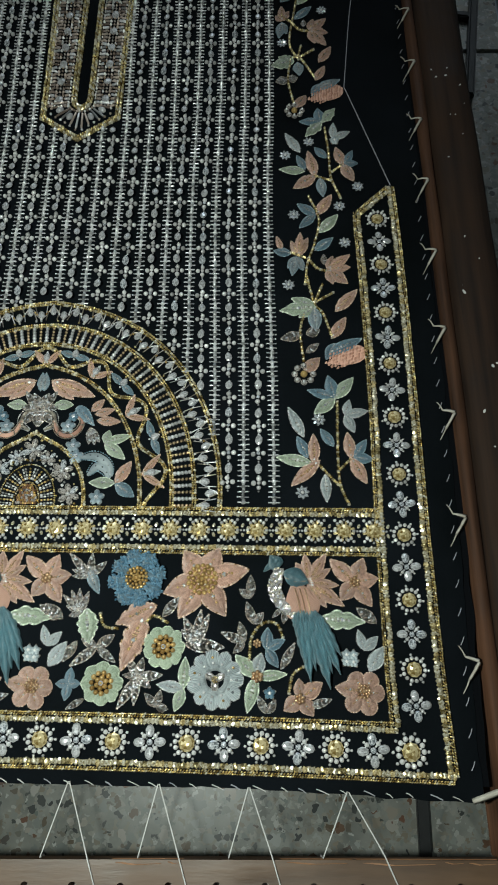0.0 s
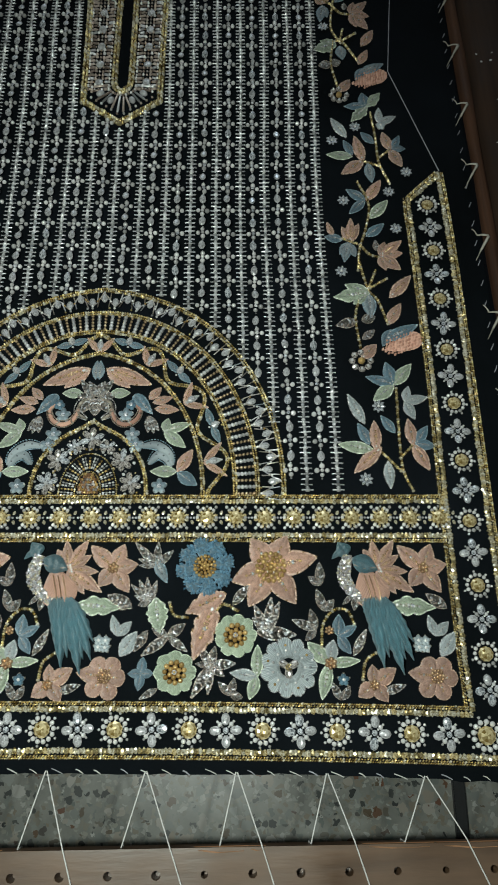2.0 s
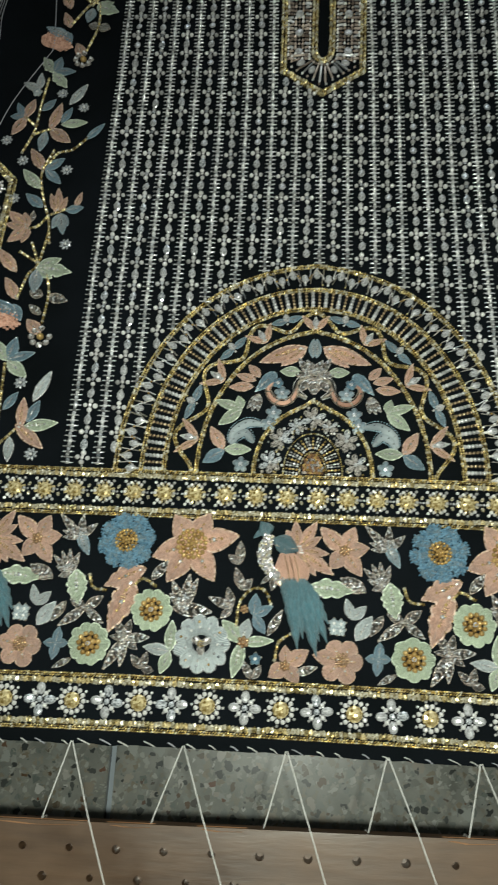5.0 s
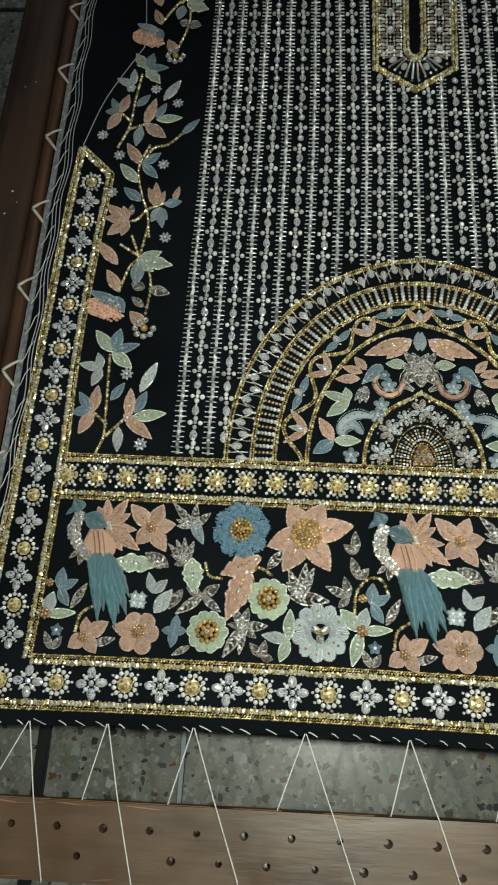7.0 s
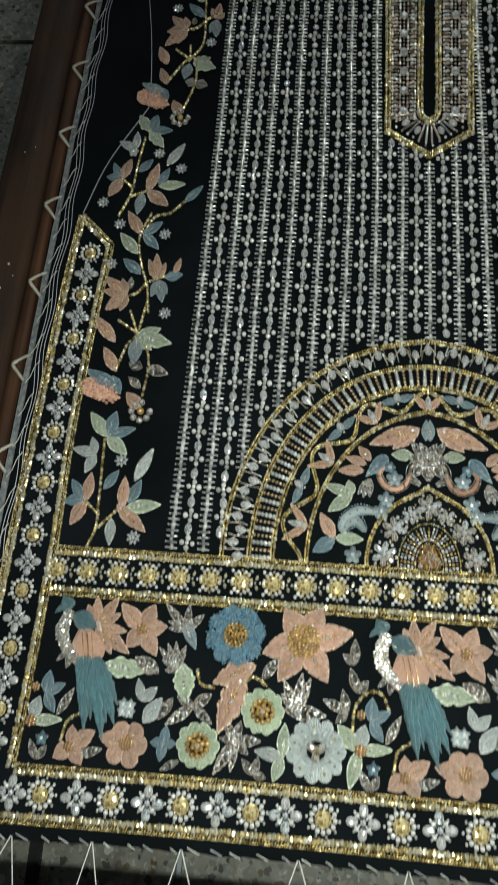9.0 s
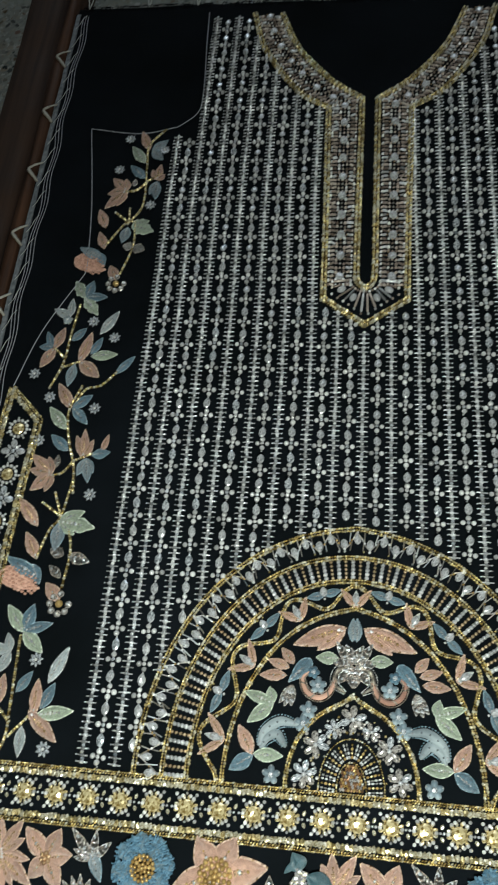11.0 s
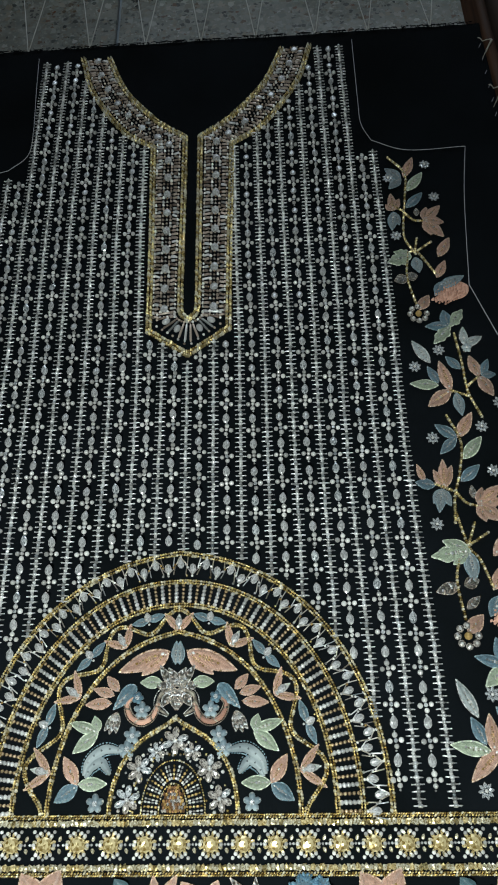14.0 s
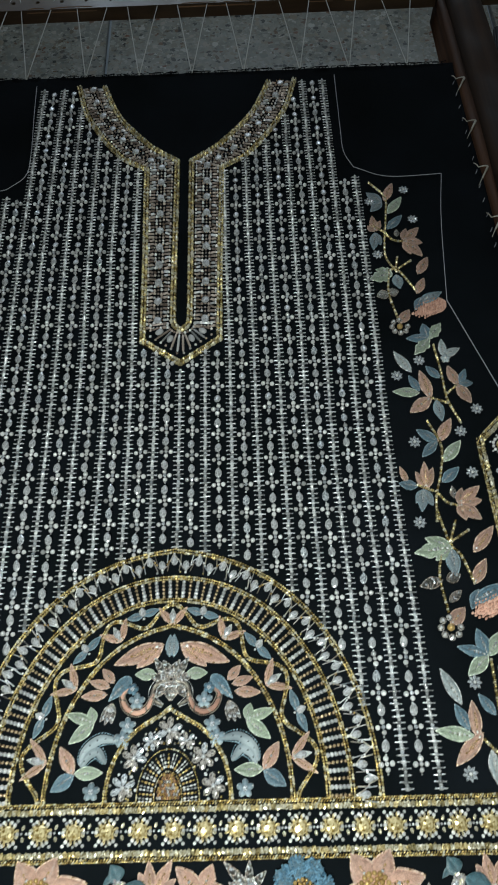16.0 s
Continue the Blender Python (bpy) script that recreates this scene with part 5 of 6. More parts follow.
# ---- braids ----
def braid(name, pts, label="", flip=1, smooth=False):
    """A tape of two fine gold bead rows beside a row of folded tinsel."""
    kit = Kit()
    for row, step in ((0.0031, 0.0015), (0.0017, 0.0019)):
        for i, (x, y, t) in enumerate(along(pts, step) if smooth else evenly(pts, step)):
            nx, ny = -math.sin(t) * flip, math.cos(t) * flip
            q, r = row + random.uniform(-0.00012, 0.00012), random.uniform(0.00095, 0.00115)
            kit.add(DOT, GOLD if i % 5 else TINSEL, x + nx * q, y + ny * q, 0.0006, t + 0.6, r * 1.1, r * 0.72, r, random.uniform(-0.25, 0.25), random.uniform(-0.25, 0.25))
    for x, y, t in along(pts, 0.0027) if smooth else evenly(pts, 0.0027):
        nx, ny = -math.sin(t) * flip, math.cos(t) * flip
        q = -0.0012 + random.uniform(-0.0004, 0.0004)
        kit.add(TILE, random.choice((TINSEL, TINSEL, TINSEL, GOLDGEM, GOLD)), x + nx * q, y + ny * q, 0.0004, t + random.uniform(-0.5, 0.5), 0.0020, 0.0023, 0.0024, random.uniform(-0.4, 0.4), random.uniform(-0.4, 0.4))
    return part(name, kit, panel, label, kind="stuff")


def string(name, pts, r=0.0011, step=0.0018, smooth=False, mats=(GOLD, GOLD, TINSEL), rows=(0.0,)):
    kit = Kit()
    for k, (x, y, t) in enumerate(along(pts, step) if smooth else evenly(pts, step)):
        for row in rows:
            s = r * random.uniform(0.85, 1.2)
            kit.add(DOT, random.choice(mats), x - math.sin(t) * row, y + math.cos(t) * row, 0.0006, t + 0.45, s, s * 0.8, s, random.uniform(-0.3, 0.3), random.uniform(-0.3, 0.3))
    return part(name, kit, panel, kind="stuff")


def straight(x0, y0, x1, y1, n=40):
    return [(x0 + (x1 - x0) * i / n, bowed(x0 + (x1 - x0) * i / n, y0 + (y1 - y0) * i / n)) for i in range(n + 1)]


braid("hem_braid", straight(-0.289, 0.0048, 0.2915, 0.0048), "gold bead and tinsel braid along the hem", -1)
braid("hem_braid", straight(-0.2545, 0.0318, 0.2575, 0.0318), "gold bead and tinsel braid", 1)
braid("band_braid", straight(-0.251, 0.1690, 0.2525, 0.1690), "gold bead and tinsel braid", 1)
braid("band_braid", straight(-0.251, 0.1424, 0.2525, 0.1424), "gold bead and tinsel braid", -1)
INNER = ((0.2575, 0.0305), (0.2556, 0.077), (0.2537, 0.173), (0.2528, 0.260), (0.2498, 0.360), (0.2470, 0.420), (0.2500, 0.428), (0.2745, 0.4525))
OUTER = ((0.2912, 0.0015), (0.2876, 0.060), (0.2846, 0.153), (0.2824, 0.260), (0.2791, 0.3865), (0.2757, 0.4535))
for side in (1, -1):
    fix = lambda p: (p[0], p[1]) if side > 0 else (-p[0] - 0.0010, p[1] if p[1] < 0.17 else 0.17 + (p[1] - 0.17) * 0.968)
    braid("side_braid", [(x - (0.0022 if side < 0 and y > 0.18 else 0.0), y) for x, y in (fix(p) for p in INNER)], "gold bead and tinsel braid", side, True)
    braid("side_braid", [fix(p) for p in OUTER], "gold bead and tinsel braid", -side, True)


# ---- stone rosettes ----
def gold_rosette_kit(r):
    kit = Kit()
    kit.add(GEM, GOLDGEM, 0, 0, 0.0004, 0.2, r * 0.56, None, r * 0.5)
    return kit


gold_heart = gold_rosette_kit(0.0088).mesh("gold_stone")
ring_kit = Kit()
for k in range(14):
    a = 2 * math.pi * k / 14
    ring_kit.add(BALL, PEARL, 0.0071 * math.cos(a), 0.0071 * math.sin(a), 0.0008, a, 0.0014)
    if k % 2 == 0:
        ring_kit.add(DOT, PEARL, 0.0094 * math.cos(a), 0.0094 * math.sin(a), 0.0006, a, 0.0010)
pearl_ring = ring_kit.mesh("pearl_ring")
white_heart = Kit().add(GEM, CRYSTAL, 0, 0, 0.0008, 0, 0.0018, None, 0.0022).mesh("clear_stone")
white_drops = [Kit().add(GEM, mat, 0.0062, 0, 0.0006, 0, 0.0037, 0.0027, 0.0028, tip).mesh("stone_petal") for mat, tip in ((CRYSTAL, 0.15), (OVAL, -0.1), (CRYSTAL, -0.25), (OVAL, 0.2))]
cross_kit = Kit()
for k in range(4):
    a = math.pi / 4 + k * math.pi / 2
    cross_kit.add(BALL, PEARL, 0.0046 * math.cos(a), 0.0046 * math.sin(a), 0.0008, a, 0.0013)
    cross_kit.add(DOT, PEARL, 0.0066 * math.cos(a), 0.0066 * math.sin(a), 0.0006, a, 0.0008)
    cross_kit.add(DOT, SEED, 0.0028 * math.cos(a), 0.0028 * math.sin(a), 0.0008, a, 0.0008)
pearl_cross = cross_kit.mesh("pearl_ring")


pearl_mesh = Kit().add(BALL, PEARL, 0, 0, 0, 0, 0.0015).mesh("pearl")
seeds = Kit()
for k in range(10):
    a = 2 * math.pi * k / 10
    seeds.add(DOT, PEARL, 0.0094 * math.cos(a), 0.0094 * math.sin(a), 0.0006, a, 0.0010).add(DOT, SEED, 0.0054 * math.cos(a + 0.3), 0.0052 * math.sin(a + 0.3), 0.0008, a, 0.0007)
seed_ring = seeds.mesh("seed_ring")
seeds = Kit()
for k in range(4):
    a = math.pi / 4 + k * math.pi / 2
    seeds.add(DOT, PEARL, 0.0069 * math.cos(a), 0.0069 * math.sin(a), 0.0006, a, 0.00095).add(DOT, SEED, 0.0028 * math.cos(a), 0.0028 * math.sin(a), 0.0008, a, 0.0008)
seed_cross = seeds.mesh("seed_ring")


def rosette(x, y, gold, turn=0.0, size=1.0, own=False):
    ob = part("gold_rosette" if gold else "crystal_rosette", gold_heart if gold else white_heart, panel, "yellow foil stone ringed with pearls" if gold else "four clear stone petals with pearls", (x, y, 0), turn, (size,) * 3)
    if own:
        for k in range(13 if gold else 4):
            a = 2 * math.pi * k / 13 if gold else math.pi / 4 + k * math.pi / 2
            d = 0.0069 if gold else 0.0048
            part("pearl", pearl_mesh, ob, at=(d * math.cos(a), d * math.sin(a), 0.0008), turn=a)
    part("pearl_ring", (seed_ring if gold else seed_cross) if own else (pearl_ring if gold else pearl_cross), ob, kind="stuff")
    if not gold:
        for k in range(4):
            part("stone_petal", random.choice(white_drops), ob, turn=k * math.pi / 2)


LEFT_STONES = (-0.2740, -0.2550, -0.2360, -0.2130, -0.1910, -0.1680, -0.1470, -0.1245, -0.1040, -0.0830, -0.0603, -0.0365, -0.0138)
for k in range(-13, 12):
    x = LEFT_STONES[k + 13] if k < 0 else 0.0087 + 0.0234 * k
    rosette(x, bowed(x, 0.0185), k % 2 != 0, random.uniform(-0.12, 0.12), 1.18 if k == 11 else 1.06, True)
for side in (1, -1):
    for k in range(18 if side > 0 else 20):
        y = 0.0421 + 0.0223 * k if side > 0 else 0.0441 + 0.0192 * k
        x = 0.2712 - 0.0165 * max(0.0, y - 0.08) ** 1.2 / 0.33 ** 1.2 * 0.45
        rosette(x if side > 0 else -x - 0.0010, y, k % 2 == 1, random.uniform(-0.12, 0.12))
for k in range(-12, 13):
    x = 0.0067 + (0.0213 if k < 0 else 0.0202) * k
    kit = Kit()
    kit.add(GEM, GOLDGEM, 0, 0, 0.0004, random.uniform(0, 1), 0.0049, None, 0.004)
    ob = part("band_rosette", kit, panel, "yellow foil stone with pearl trefoils", (x, 0.1560, 0))
    beads = Kit()
    for sx in (-1, 1):
        beads.add(BALL, PEARL, sx * 0.0066, 0, 0.0008, 0, 0.0013).add(DOT, SEED, sx * 0.0090, 0, 0.0006, 0, 0.0010)
        for sy in (-1, 1):
            beads.add(BALL, PEARL, sx * 0.0046, sy * 0.0052, 0.0008, 0, 0.0013).add(BALL, PEARL, sx * 0.0025, sy * 0.0066, 0.0008, 0, 0.0012).add(BALL, PEARL, sx * 0.0064, sy * 0.0074, 0.0008, 0, 0.0012).add(DOT, SEED, 0, sy * 0.0080, 0.0006, 0, 0.0010)
            beads.add(DOT, GOLD, sx * 0.0040, sy * 0.0026, 0.0008, 0, 0.0009)
    for q in range(12):
        a = 2 * math.pi * (q + 0.5) / 12
        beads.add(DROP, TINSEL if q % 2 else GOLDGEM, 0.0061 * math.cos(a), 0.0061 * math.sin(a), 0.0004, a + math.pi, 0.0017, 0.0012, 0.002, random.uniform(-0.3, 0.3))
    beads.add(DROP, TINSEL, 0.0101, 0.0034, 0.0004, 1.2, 0.0017, 0.0012, 0.002).add(DROP, TINSEL, 0.0101, -0.0034, 0.0004, -1.2, 0.0017, 0.0012, 0.002)
    part("pearl_ring", beads, ob, kind="stuff")


# ---- arch ----
def arc(a, b, n=120, power=2.06, base=0.1735, peak=0.0):
    out = []
    for i in range(n + 1):
        t = math.pi * i / n
        c, s = math.cos(t), math.sin(t)
        out.append((CX - a * math.copysign(abs(c) ** (2 / power), c), base + (b - peak) * s ** (2 / power) + peak * math.exp(-abs(c) / 0.16)))
    return out


string("arch_braid", arc(0.1390, 0.1675, peak=0.003), 0.0014, 0.0020, rows=(-0.0011, 0.0011))
string("arch_braid", arc(0.1205, 0.1465), 0.0013, 0.0019, rows=(-0.0010, 0.0010))
string("arch_braid", arc(0.1045, 0.1300), 0.0013, 0.0019, rows=(-0.0010, 0.0010))
string("arch_braid", arc(0.0815, 0.1115, power=1.98, peak=0.003), 0.0013, 0.0019, rows=(-0.0009, 0.0009))
string("arch_braid", arc(0.0413, 0.0560, peak=0.007), 0.0013, 0.0019, rows=(-0.0008, 0.0008))
string("arch_braid", arc(0.0205, 0.0300), 0.0009, 0.0016)
string("arch_braid", arc(0.0092, 0.0165), 0.0009, 0.0016)
wave = []
for i in range(181):
    t = math.pi * i / 180
    k = 0.5 + 0.36 * math.cos(2 * math.pi * (i - 90) / 26.0)
    a, b = 0.0815 + 0.0225 * k, 0.1105 + 0.0190 * k
    wave.append((CX - a * math.cos(t), 0.1735 + b * math.sin(t)))
string("wavy_braid", wave, 0.0012, 0.0017, rows=(-0.0008, 0.0008))
silver_bar, bronze_bar = Kit(), Kit()
for q in range(5):
    silver_bar.add(BALL, SEED, -0.0054 + 0.0027 * q, 0.0, 0.0006, 0.3 * q, 0.00146, 0.00168, 0.0015)
    bronze_bar.add(BALL, BRONZE, -0.0056 + 0.0028 * q, 0.0, 0.0004, 0.3 * q, 0.00140, 0.00125, 0.0012)
silver_bar, bronze_bar = silver_bar.mesh("bugle_bead"), bronze_bar.mesh("bronze_bead")
ring_mid = evenly(arc(0.1125, 0.1382), 0.0049)
for i, (x, y, t) in enumerate(ring_mid):
    part("bugle_bead" if i % 2 == 0 else "bronze_bead", silver_bar if i % 2 == 0 else bronze_bar, panel, at=(x, y, 0), turn=t + math.pi / 2, kind="stuff")
drop_mesh = Kit().add(DROP, OVAL, 0, 0, 0.0004, 0, 0.0039, 0.0026, 0.0036).mesh("teardrop_stone")
net = Kit()
drops = evenly(arc(0.1300, 0.1580), 0.0091)
for i, (x, y, t) in enumerate(drops):
    o = 0.0018 if i % 2 else -0.0018
    nx, ny = -math.sin(t), math.cos(t)
    part("teardrop_stone", drop_mesh, panel, at=(x + nx * o, y + ny * o, 0), turn=t - math.pi / 2 + (math.pi if i % 2 else 0) + random.uniform(-0.35, 0.35))
    up = 1 if i % 2 else -1
    for s in (-1, 1):
        rungs = [(x + nx * 0.0066 * up, y + ny * 0.0066 * up), (x + nx * 0.0010 * up + s * math.cos(t) * 0.0040, y + ny * 0.0010 * up + s * math.sin(t) * 0.0040), (x - nx * 0.0070 * up + s * math.cos(t) * 0.0046, y - ny * 0.0070 * up + s * math.sin(t) * 0.0046)]
        for p, q in zip(rungs, rungs[1:]):
            net.add(BAR, random.choice((SEED, CRYSTAL, SMOKE, SMOKE, CORD)), (p[0] + q[0]) / 2, (p[1] + q[1]) / 2, 0.0008, math.atan2(q[1] - p[1], q[0] - p[0]) + random.uniform(-0.25, 0.25), 0.9 * math.hypot(q[0] - p[0], q[1] - p[1]), 0.00045, 0.0005, random.uniform(-0.2, 0.2))
        net.add(BALL, random.choice((PEARL, PEARL, GOLDPEARL)), rungs[1][0], rungs[1][1], 0.0007, 0, 0.0009)
    for d in (5.2, 7.0):
        net.add(BALL, PEARL, x - nx * 0.001 * d * up * -1, y - ny * 0.001 * d * up * -1, 0.0007, 0, 0.0010)
    net.add(DOT, random.choice((SEED, GOLD)), rungs[2][0], rungs[2][1], 0.0006, 0, 0.0011)
part("bead_net", net, panel, "zigzag net of clear bugle beads between teardrop stones", kind="stuff")
sprig_stone = Kit().add(DROP, OVAL, 0, 0, 0.0012, 0, 0.0036, 0.0026, 0.0032).add(DOT, GOLD, 0.0042, 0.0022, 0.0008, 0, 0.0010).add(DOT, GOLD, 0.0042, -0.0022, 0.0008, 0, 0.0010).add(DOT, PEARL, -0.0048, 0, 0.0008, 0, 0.0010).mesh("sprig_stone")
for i in range(7):  # small sprigs in the scallops of the wavy braid
    t = radians(90 + 26 * (i - 3))
    for da, k, silk in ((0, 0.32, WHITE), (-6, 0.40, PEACH), (6, 0.40, PEACH)):
        u = t + radians(da)
        a, b = 0.0815 + 0.0225 * 0.1, 0.1105 + 0.0190 * 0.1
        c, d = 0.0815 + 0.0225 * (k + 0.38), 0.1105 + 0.0190 * (k + 0.38)
        one_leaf(panel, CX + a * math.cos(t), 0.1735 + b * math.sin(t), CX + c * math.cos(u), 0.1735 + d * math.sin(u), 0.0055, silk, name="silk_leaf")
for i in range(13):
    t, inner = radians(90 + 13 * (i - 6)), i % 2 == 0
    a, b = (0.0900, 0.1178) if inner else (0.0985, 0.1246)
    part("sprig_stone", sprig_stone, panel, at=(CX + a * math.cos(t), 0.1735 + b * math.sin(t), 0), turn=t + (math.pi if inner else 0.0))
for i in range(6):
    t = radians(90 + 26 * (i - 2.5))
    for da in (-7, 0, 7):
        u = t + radians(da)
        c, d = 0.0815 + 0.0225 * (0.62 if da else 0.8), 0.1105 + 0.0190 * (0.62 if da else 0.8)
        one_leaf(panel, CX + 0.0960 * math.cos(t), 0.1735 + 0.1225 * math.sin(t), CX + (c + 0.002) * math.cos(u), 0.1735 + (d + 0.002) * math.sin(u), 0.0062, BLUE, name="silk_leaf")
# crystal flowers under the small arch, the rays and the little door
for x, y, r in ((-0.0298, 0.1810, 0.0092), (-0.0232, 0.1985, 0.0094), (0.0, 0.2150, 0.0098), (0.0232, 0.1985, 0.0094), (0.0298, 0.1810, 0.0092), (-0.0120, 0.2085, 0.0066), (0.0120, 0.2085, 0.0066)):
    heart = Kit().add(BALL, SEED, 0, 0, 0.0016, 0, r * 0.17)
    for k in range(6):
        a = k * math.pi / 3 + 1.02
        heart.add(DOT, random.choice((GOLD, SEED, SMOKE)), r * 0.92 * math.cos(a), r * 0.92 * math.sin(a), 0.0006, a, r * random.uniform(0.10, 0.15))
    ob = part("crystal_flower", heart, panel, "flower of clear teardrop stones", (CX + x, y, 0), random.uniform(-0.3, 0.3))
    petal_mesh = Kit().add(DROP, SMOKE, r * 0.52, 0, 0.0004, math.pi, r * 0.40, r * 0.25, r * 0.42).mesh("stone_petal")
    clear_mesh = Kit().add(DROP, CRYSTAL, r * 0.55, 0, 0.0004, math.pi, r * 0.42, r * 0.24, r * 0.46, 0.2).mesh("stone_petal")
    for k in range(6):
        part("stone_petal", clear_mesh if random.random() < 0.45 else petal_mesh, ob, turn=k * math.pi / 3 + 0.5 + random.uniform(-0.15, 0.15))
dust = Kit()
for x, y, t in evenly(arc(0.0262, 0.0352), 0.0031):
    dust.add(DOT, random.choice((GOLD, GOLD, PEARL, SMOKE)), x + random.uniform(-0.002, 0.002), y + random.uniform(-0.002, 0.002), 0.0006, t, random.uniform(0.0008, 0.0013))
part("loose_beads", dust, panel, "scattered gold and pearl beads", kind="stuff")
silver_ray, gold_ray = Kit(), Kit()
for q in range(4):
    for k in (-1, 1):
        silver_ray.add(DOT, SEED, -0.0036 + 0.0024 * q, k * (0.0007 + 0.0001 * q), 0.0007, 0, 0.0012, 0.0008, 0.001)
    gold_ray.add(DOT, GOLD if q % 2 else GOLDPEARL, -0.0036 + 0.0024 * q, 0.0, 0.0007, 0, 0.0012, 0.0010, 0.001)
silver_ray, gold_ray = silver_ray.mesh("ray_bead"), gold_ray.mesh("ray_bead")
for i, (x, y, t) in enumerate(evenly(arc(0.0148, 0.0232), 0.0033)):
    part("ray_bead", gold_ray if i % 2 else silver_ray, panel, at=(x, y, 0), turn=t + math.pi / 2, kind="stuff")
door = Kit()
for i in range(-4, 5):
    for j in range(8):
        x, y = i * 0.0017 + 0.0008 * (j % 2), j * 0.0019
        if (x / 0.0078) ** 2 + (y / 0.0150) ** 2 < 1:
            door.add(DROP if abs(i) < 2 else DOT, random.choice((DARKCOPPER, GOLDPEARL, DARKCOPPER, SMOKE)), CX + x, 0.1745 + y, 0.0005, 1.57 + random.uniform(-0.2, 0.2), 0.0013, 0.0010, 0.0014, random.uniform(-0.6, 0.6), random.uniform(-0.6, 0.6))
part("bead_door", door, panel, "little arch filled with copper beads", kind="stuff")

# scrolls, discs and trefoils of the lunette
for side in (1, -1):
    fix = lambda x, y: (CX + side * x, y)
    for curl, silk in ((((-0.0118, 0.2388), (-0.0160, 0.2300), (-0.0230, 0.2266), (-0.0305, 0.2300), (-0.0335, 0.2380), (-0.0290, 0.2425)), PEACH_M), (((-0.0040, 0.2470), (-0.0110, 0.2440), (-0.0125, 0.2360), (-0.0060, 0.2310)), CORD)):
        kit, line = Kit(), along([fix(*p) for p in curl], 0.0012)
        for i, (x, y, t) in enumerate(line):
            w = 0.0026 * math.sin(math.pi * (0.12 + 0.83 * i / len(line))) ** 0.7
            kit.add(DOT, silk if i % 9 else CORD, x, y, 0.0004, t + 0.9 * side, w * (1.0 if silk is PEACH_M else 0.7), 0.0010, 0.0014)
            for q in (-1, 1):
                kit.add(DOT, CORD if silk is PEACH_M else SEED, x - math.sin(t) * w * q, y + math.cos(t) * w * q, 0.0006, t, 0.0009, 0.0005, 0.0008)
        part("silk_scroll", kit, panel, "curled peach silk scroll" if silk is PEACH_M else "curled antique silver cord")
    bx, by = fix(-0.0285, 0.2500)
    tx, ty = fix(-0.0425, 0.2350)
    one_leaf(panel, tx, ty, bx, by, 0.0105, BLUE, 0, True, "silk_leaf")
    berries = Kit()
    for q in range(5):
        a = 2 * math.pi * q / 5
        berries.add(BALL, BLUE_M, 0.0024 * math.cos(a), 0.0024 * math.sin(a), 0.0006, a, 0.0018)
    berries.add(GEM, CRYSTAL, 0, 0, 0.0016, 0, 0.0016)
    part("blue_berries", berries, panel, "cluster of blue knots round a crystal", (*fix(-0.0265, 0.2420), 0))
    for crescent, silk in ((((-0.0350, 0.2095), (-0.0465, 0.2105), (-0.0560, 0.2040), (-0.0590, 0.1960)), WHITE_M), (((-0.0425, 0.1965), (-0.0485, 0.2030), (-0.0545, 0.2000), (-0.0575, 0.1945)), WHITE_M)):
        kit, line = Kit(), along([fix(*p) for p in crescent], 0.0008)
        for i, (x, y, t) in enumerate(line):
            w = 0.0042 * math.sin(math.pi * (0.1 + 0.8 * i / len(line))) ** 0.8
            kit.add(DOT, silk, x, y, 0.0003, t + 0.5 * side, 0.0012, w, 0.0016)
            if i % 2:
                for q in (-1, 1):
                    kit.add(DOT, BLUERIM, x - math.sin(t) * w * q, y + math.cos(t) * w * q, 0.0005, t, 0.0008, 0.0005, 0.0008)
            if i % 7 == 3:
                kit.add(DOT, CRYSTAL, x, y, 0.0018, t, 0.0009)
        part("silk_scroll", kit, panel, "curved pale grey silk leaf")
    for px, py, a in ((-0.0400, 0.2200, -2.0), (-0.0445, 0.2195, -1.45), (-0.0480, 0.2215, -0.95)):
        x0, y0 = fix(-0.0400, 0.2330)
        x1, y1 = fix(px, py)
        one_leaf(panel, x0, y0, x1, y1, 0.0056, SILVER, name="beaded_leaf")
    for x, y in ((-0.0232, 0.2340), (-0.0288, 0.2185), (-0.0318, 0.2105), (-0.0505, 0.1790)):
        px, py = fix(x, y)
        kit = Kit()
        for q in range(5):
            a = 2 * math.pi * q / 5 + 0.3
            kit.add(BALL, SLATE_M, 0.0034 * math.cos(a), 0.0034 * math.sin(a), 0.0002, a, 0.0026, 0.0022, 0.0018)
            kit.add(DOT, SEED, 0.0052 * math.cos(a), 0.0052 * math.sin(a), 0.0010, a, 0.0008)
        kit.add(GEM, CRYSTAL, 0, 0, 0.0012, 0, 0.0018, None, 0.0018)
        part("trefoil", kit, panel, "small pale grey knotted blossom", (px, py, 0))

